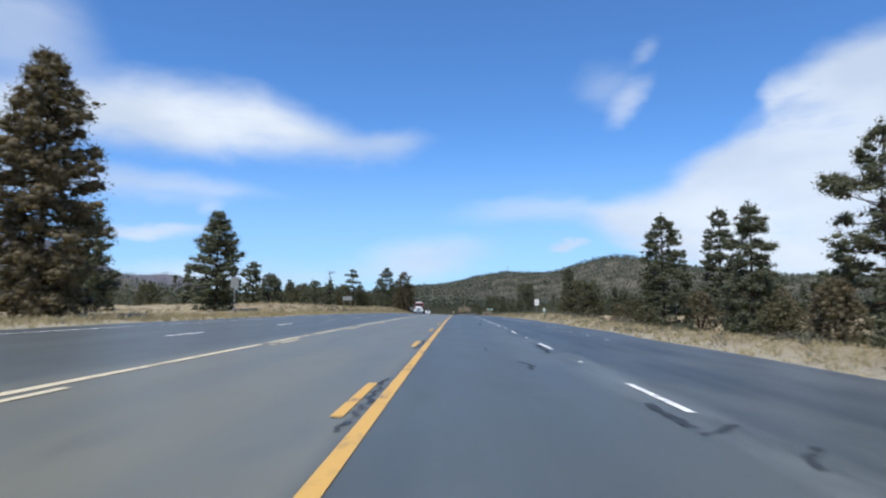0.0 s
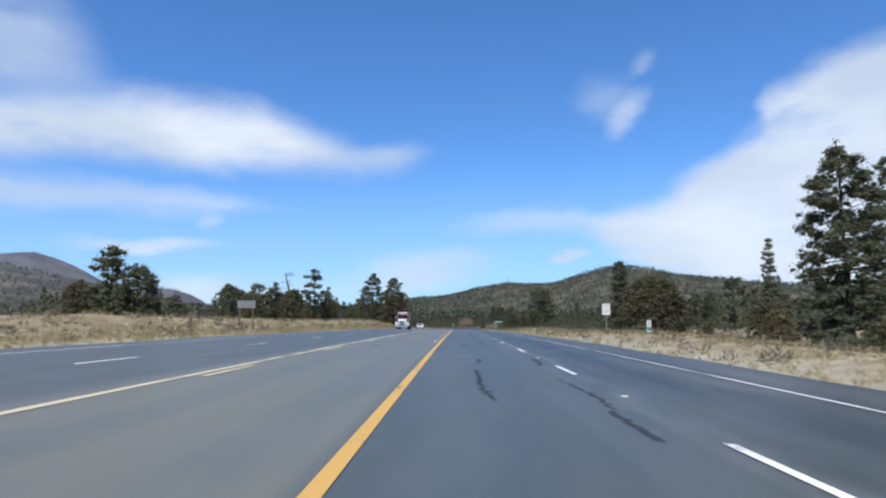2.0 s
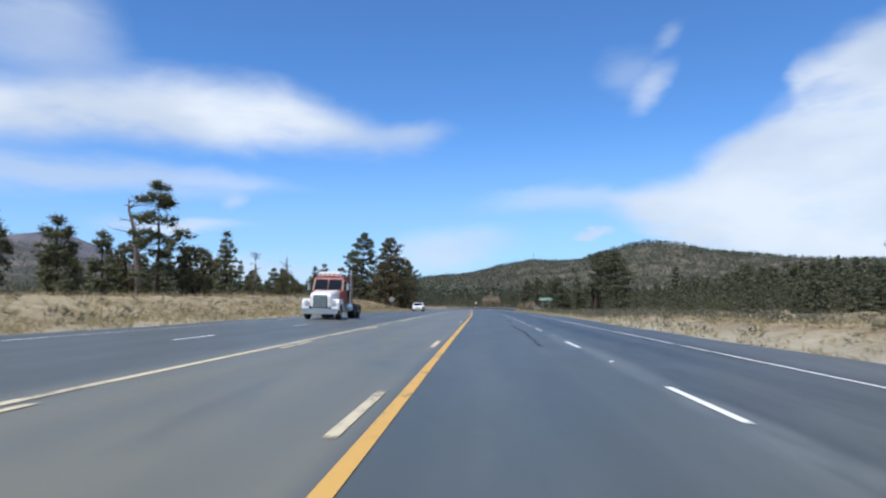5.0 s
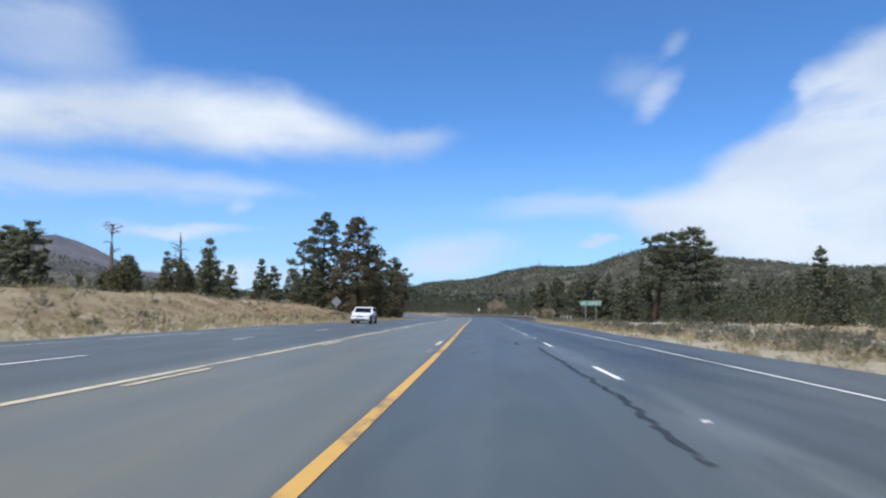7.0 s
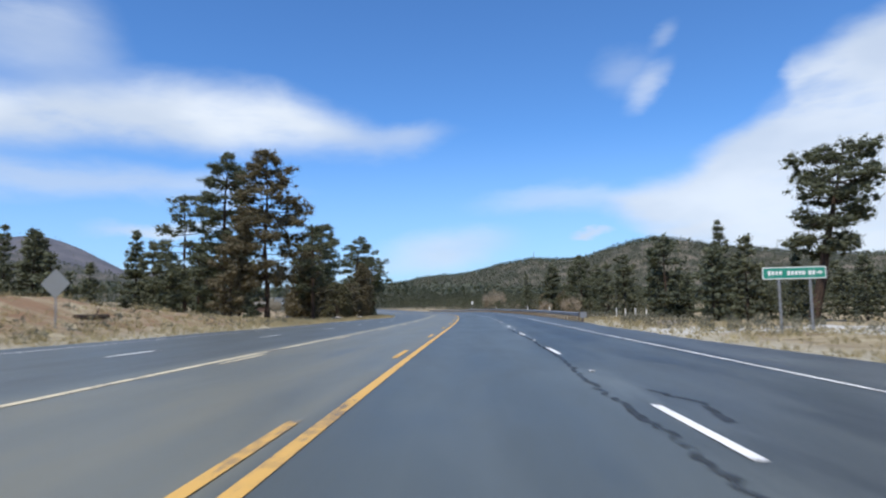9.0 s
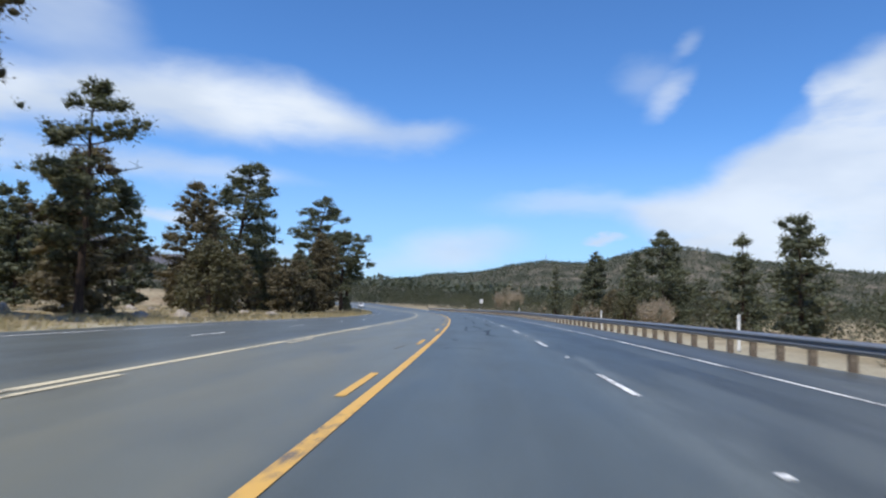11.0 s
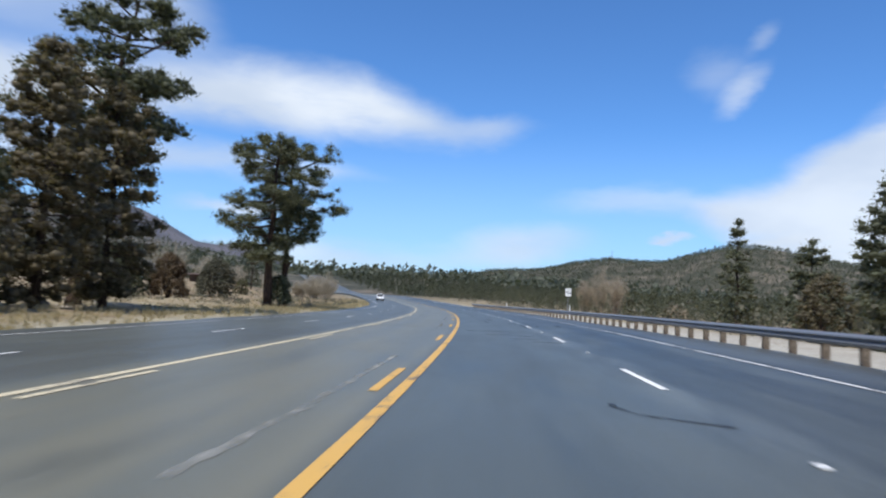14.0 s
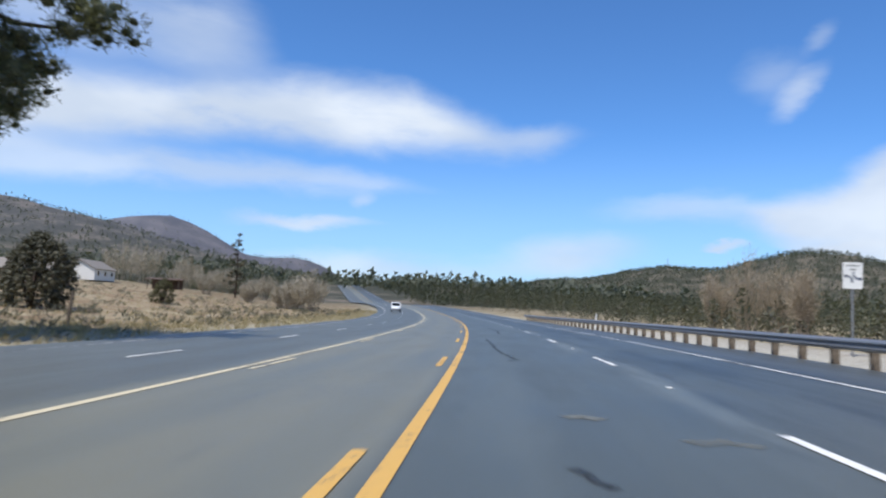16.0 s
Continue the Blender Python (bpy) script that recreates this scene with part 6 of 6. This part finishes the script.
def pickup_van(m, label, name="van"):
    c = thing(name, m, label, "van")
    bm = bmesh.new()
    body_shell(bm, [(-2.5, 0.4), (-2.55, 0.8), (-2.3, 1.02), (-1.5, 1.15), (-0.85, 1.85), (-0.3, 1.95), (2.4, 1.92), (2.55, 1.1), (2.55, 0.4)], 0.95, 0.12, 1.1)
    part("body", bm, CAR_WHITE, c)
    quad_part("windscreen", [(-0.8, -1.46, 1.21), (0.8, -1.46, 1.21), (0.76, -0.91, 1.81), (-0.76, -0.91, 1.81)], GLASS_DARK, c, thick=-0.014)
    for k in (-1, 1):
        for a, b in ((-0.8, 0.2), (0.35, 1.3), (1.4, 2.3)):
            quad_part("side_window", [(k * 0.953, a, 1.2), (k * 0.953, b, 1.2), (k * 0.89, b, 1.7), (k * 0.89, a + 0.2, 1.7)], GLASS_DARK, c, thick=0.014 * k)
        quad_part("headlight", [(k * 0.45, -2.56, 0.82), (k * 0.8, -2.50, 0.82), (k * 0.8, -2.42, 0.98), (k * 0.45, -2.46, 0.98)], LENS, c, thick=-0.02 * k)
        for y in (-1.5, 1.6):
            wheel(c, k * 0.84, y, 0.36, 0.22)
    bm = bmesh.new()
    box(bm, (1.75, 0.14, 0.2), (0, -2.54, 0.52), None, 0.04)
    part("bumper", bm, DARK_TRIM, c)
    return c


def semi_truck(m, label):
    """A long-nosed tractor unit with chrome stacks and a bare rear deck; its front is towards -y."""
    c = thing("semi_truck", m, label, "truck")
    bm = bmesh.new()
    prism(bm, [(-3.0, 0.75), (-3.05, 1.45), (-2.9, 1.62), (-1.05, 1.86), (-1.0, 0.75)], -0.72, 0.72, lambda y, z, x: x * (0.90 if y < -2.5 else 1.12))
    bmesh.ops.bevel(bm, geom=[e for e in bm.edges if e.calc_face_angle(0) > 0.4], offset=0.06, segments=2, affect="EDGES")
    part("hood", bm, CAR_WHITE, c, "white engine hood")
    bm = bmesh.new()
    prism(bm, [(-1.05, 0.8), (-1.1, 1.85), (-0.75, 2.62), (-0.5, 2.78), (0.75, 2.85), (0.75, 0.8)], -1.02, 1.02, lambda y, z, x: math.copysign(abs(x) - max(0, z - 1.9) * 0.08, x))
    bmesh.ops.bevel(bm, geom=[e for e in bm.edges if e.calc_face_angle(0) > 0.4], offset=0.06, segments=2, affect="EDGES")
    part("cab", bm, CAR_RED, c, "dark red cab")
    bm = bmesh.new()
    box(bm, (2.1, 1.5, 2.0), (0, 1.55, 1.85), None, 0.12)
    part("sleeper", bm, CAR_RED, c)
    bm = bmesh.new()
    box(bm, (1.5, 0.35, 0.28), (0, -0.42, 2.92), Matrix.Rotation(radians(14), 4, "X"), 0.05)
    part("sun_visor", bm, CAR_WHITE, c)
    for k in (-1, 1):
        quad_part("windscreen", [(k * 0.03, -1.115, 1.93), (k * 0.88, -1.10, 1.93), (k * 0.86, -0.79, 2.55), (k * 0.03, -0.81, 2.55)], GLASS_DARK, c, thick=-0.014 * k)
        quad_part("side_window", [(k * 1.015, -0.85, 1.95), (k * 1.015, 0.35, 1.9), (k * 0.97, 0.35, 2.5), (k * 0.97, -0.6, 2.5)], GLASS_DARK, c, thick=0.014 * k)
        bm = bmesh.new()
        rod(bm, (k * 1.12, 0.85, 1.0), (k * 1.12, 0.85, 3.25), 0.075, 0.075, 14)
        part("exhaust_stack", bm, CHROME, c, "tall chrome exhaust stack")
        bm = bmesh.new()
        box(bm, (0.14, 0.14, 0.5), (k * 1.28, -0.9, 2.1), None, 0.03)
        rod(bm, (k * 1.28, -0.9, 1.95), (k * 1.0, -0.8, 1.9), 0.015, 0.015, 6)
        part("wing_mirror", bm, CHROME, c)
        bm = bmesh.new()
        prism(bm, [(-3.05, 0.62), (-3.05, 1.05), (-2.75, 1.28), (-1.9, 1.28), (-1.45, 0.95), (-1.3, 0.62), (-1.5, 0.62), (-1.75, 0.98), (-2.5, 0.98), (-2.75, 0.62)], k * 0.72, k * 1.15)
        part("fender", bm, CAR_WHITE, c, "white front fender")
        bm = bmesh.new()
        box(bm, (0.26, 0.12, 0.26), (k * 0.86, -3.08, 1.08), None, 0.03)
        part("headlight", bm, LENS, c)
        wheel(c, k * 0.98, -2.12, 0.50, 0.28, CHROME)
        for y in (2.75, 4.05):
            wheel(c, k * 0.92, y, 0.50, 0.52, CHROME)
        bm = bmesh.new()
        rod(bm, (k * 0.95, -0.3, 0.72), (k * 0.95, 1.3, 0.72), 0.30, 0.30, 16)
        part("fuel_tank", bm, CHROME, c)
    bm = bmesh.new()
    box(bm, (0.88, 0.06, 0.78), (0, -3.06, 1.12), None, 0.03)
    part("grille_surround", bm, CHROME, c)
    for i in range(7):
        bm = bmesh.new()
        box(bm, (0.05, 0.02, 0.68), (-0.36 + 0.12 * i, -3.10, 1.12), None, 0.004)
        part("grille_bar", bm, DARK_TRIM, c)
    bm = bmesh.new()
    box(bm, (2.3, 0.14, 0.36), (0, -3.18, 0.52), None, 0.05)
    part("bumper", bm, CHROME, c)
    bm = bmesh.new()
    box(bm, (0.9, 6.6, 0.22), (0, 1.5, 0.85), None, 0.02)
    part("frame_rail", bm, DARK_TRIM, c)
    bm = bmesh.new()
    rod(bm, (0, 3.4, 0.98), (0, 3.4, 1.12), 0.48, 0.46, 20)
    box(bm, (0.9, 0.8, 0.06), (0, 3.5, 0.99), None, 0.01)
    part("fifth_wheel", bm, DARK_TRIM, c, "greasy black coupling plate")
    for k in (-1, 1):
        bm = bmesh.new()
        box(bm, (0.56, 0.03, 0.55), (k * 0.92, 4.72, 0.62), None, 0.01)
        part("mud_flap", bm, RUBBER, c)
    bm = bmesh.new()
    box(bm, (2.0, 0.10, 0.12), (0, 4.72, 0.95), None, 0.02)
    part("tail_bar", bm, CHROME, c)
    for i in range(5):
        bm = bmesh.new()
        box(bm, (0.16, 0.06, 0.08), (-0.6 + 0.3 * i, -0.62, 2.86), None, 0.02)
        part("marker_lamp", bm, AMBER, c)
    return c


def on_lane(s, lat):
    p = on_road(s, lat)
    tilt = math.degrees(math.atan(np.interp(s, ST, RB)))
    grade = np.interp(s, TILT_AT, GRADE)
    return Matrix.Translation(p) @ pose(0, 0, 0, 0, 0, heading(s)) @ pose(0, 0, 0, grade, -tilt, 0)


semi_truck(on_lane(186, -9.0), "red and white long-nosed truck tractor without a trailer")
station_wagon(on_lane(258, -9.0), "older white station wagon on the far lanes")
pickup_van(on_lane(590, -8.6), "white van on the far lanes of the bend")
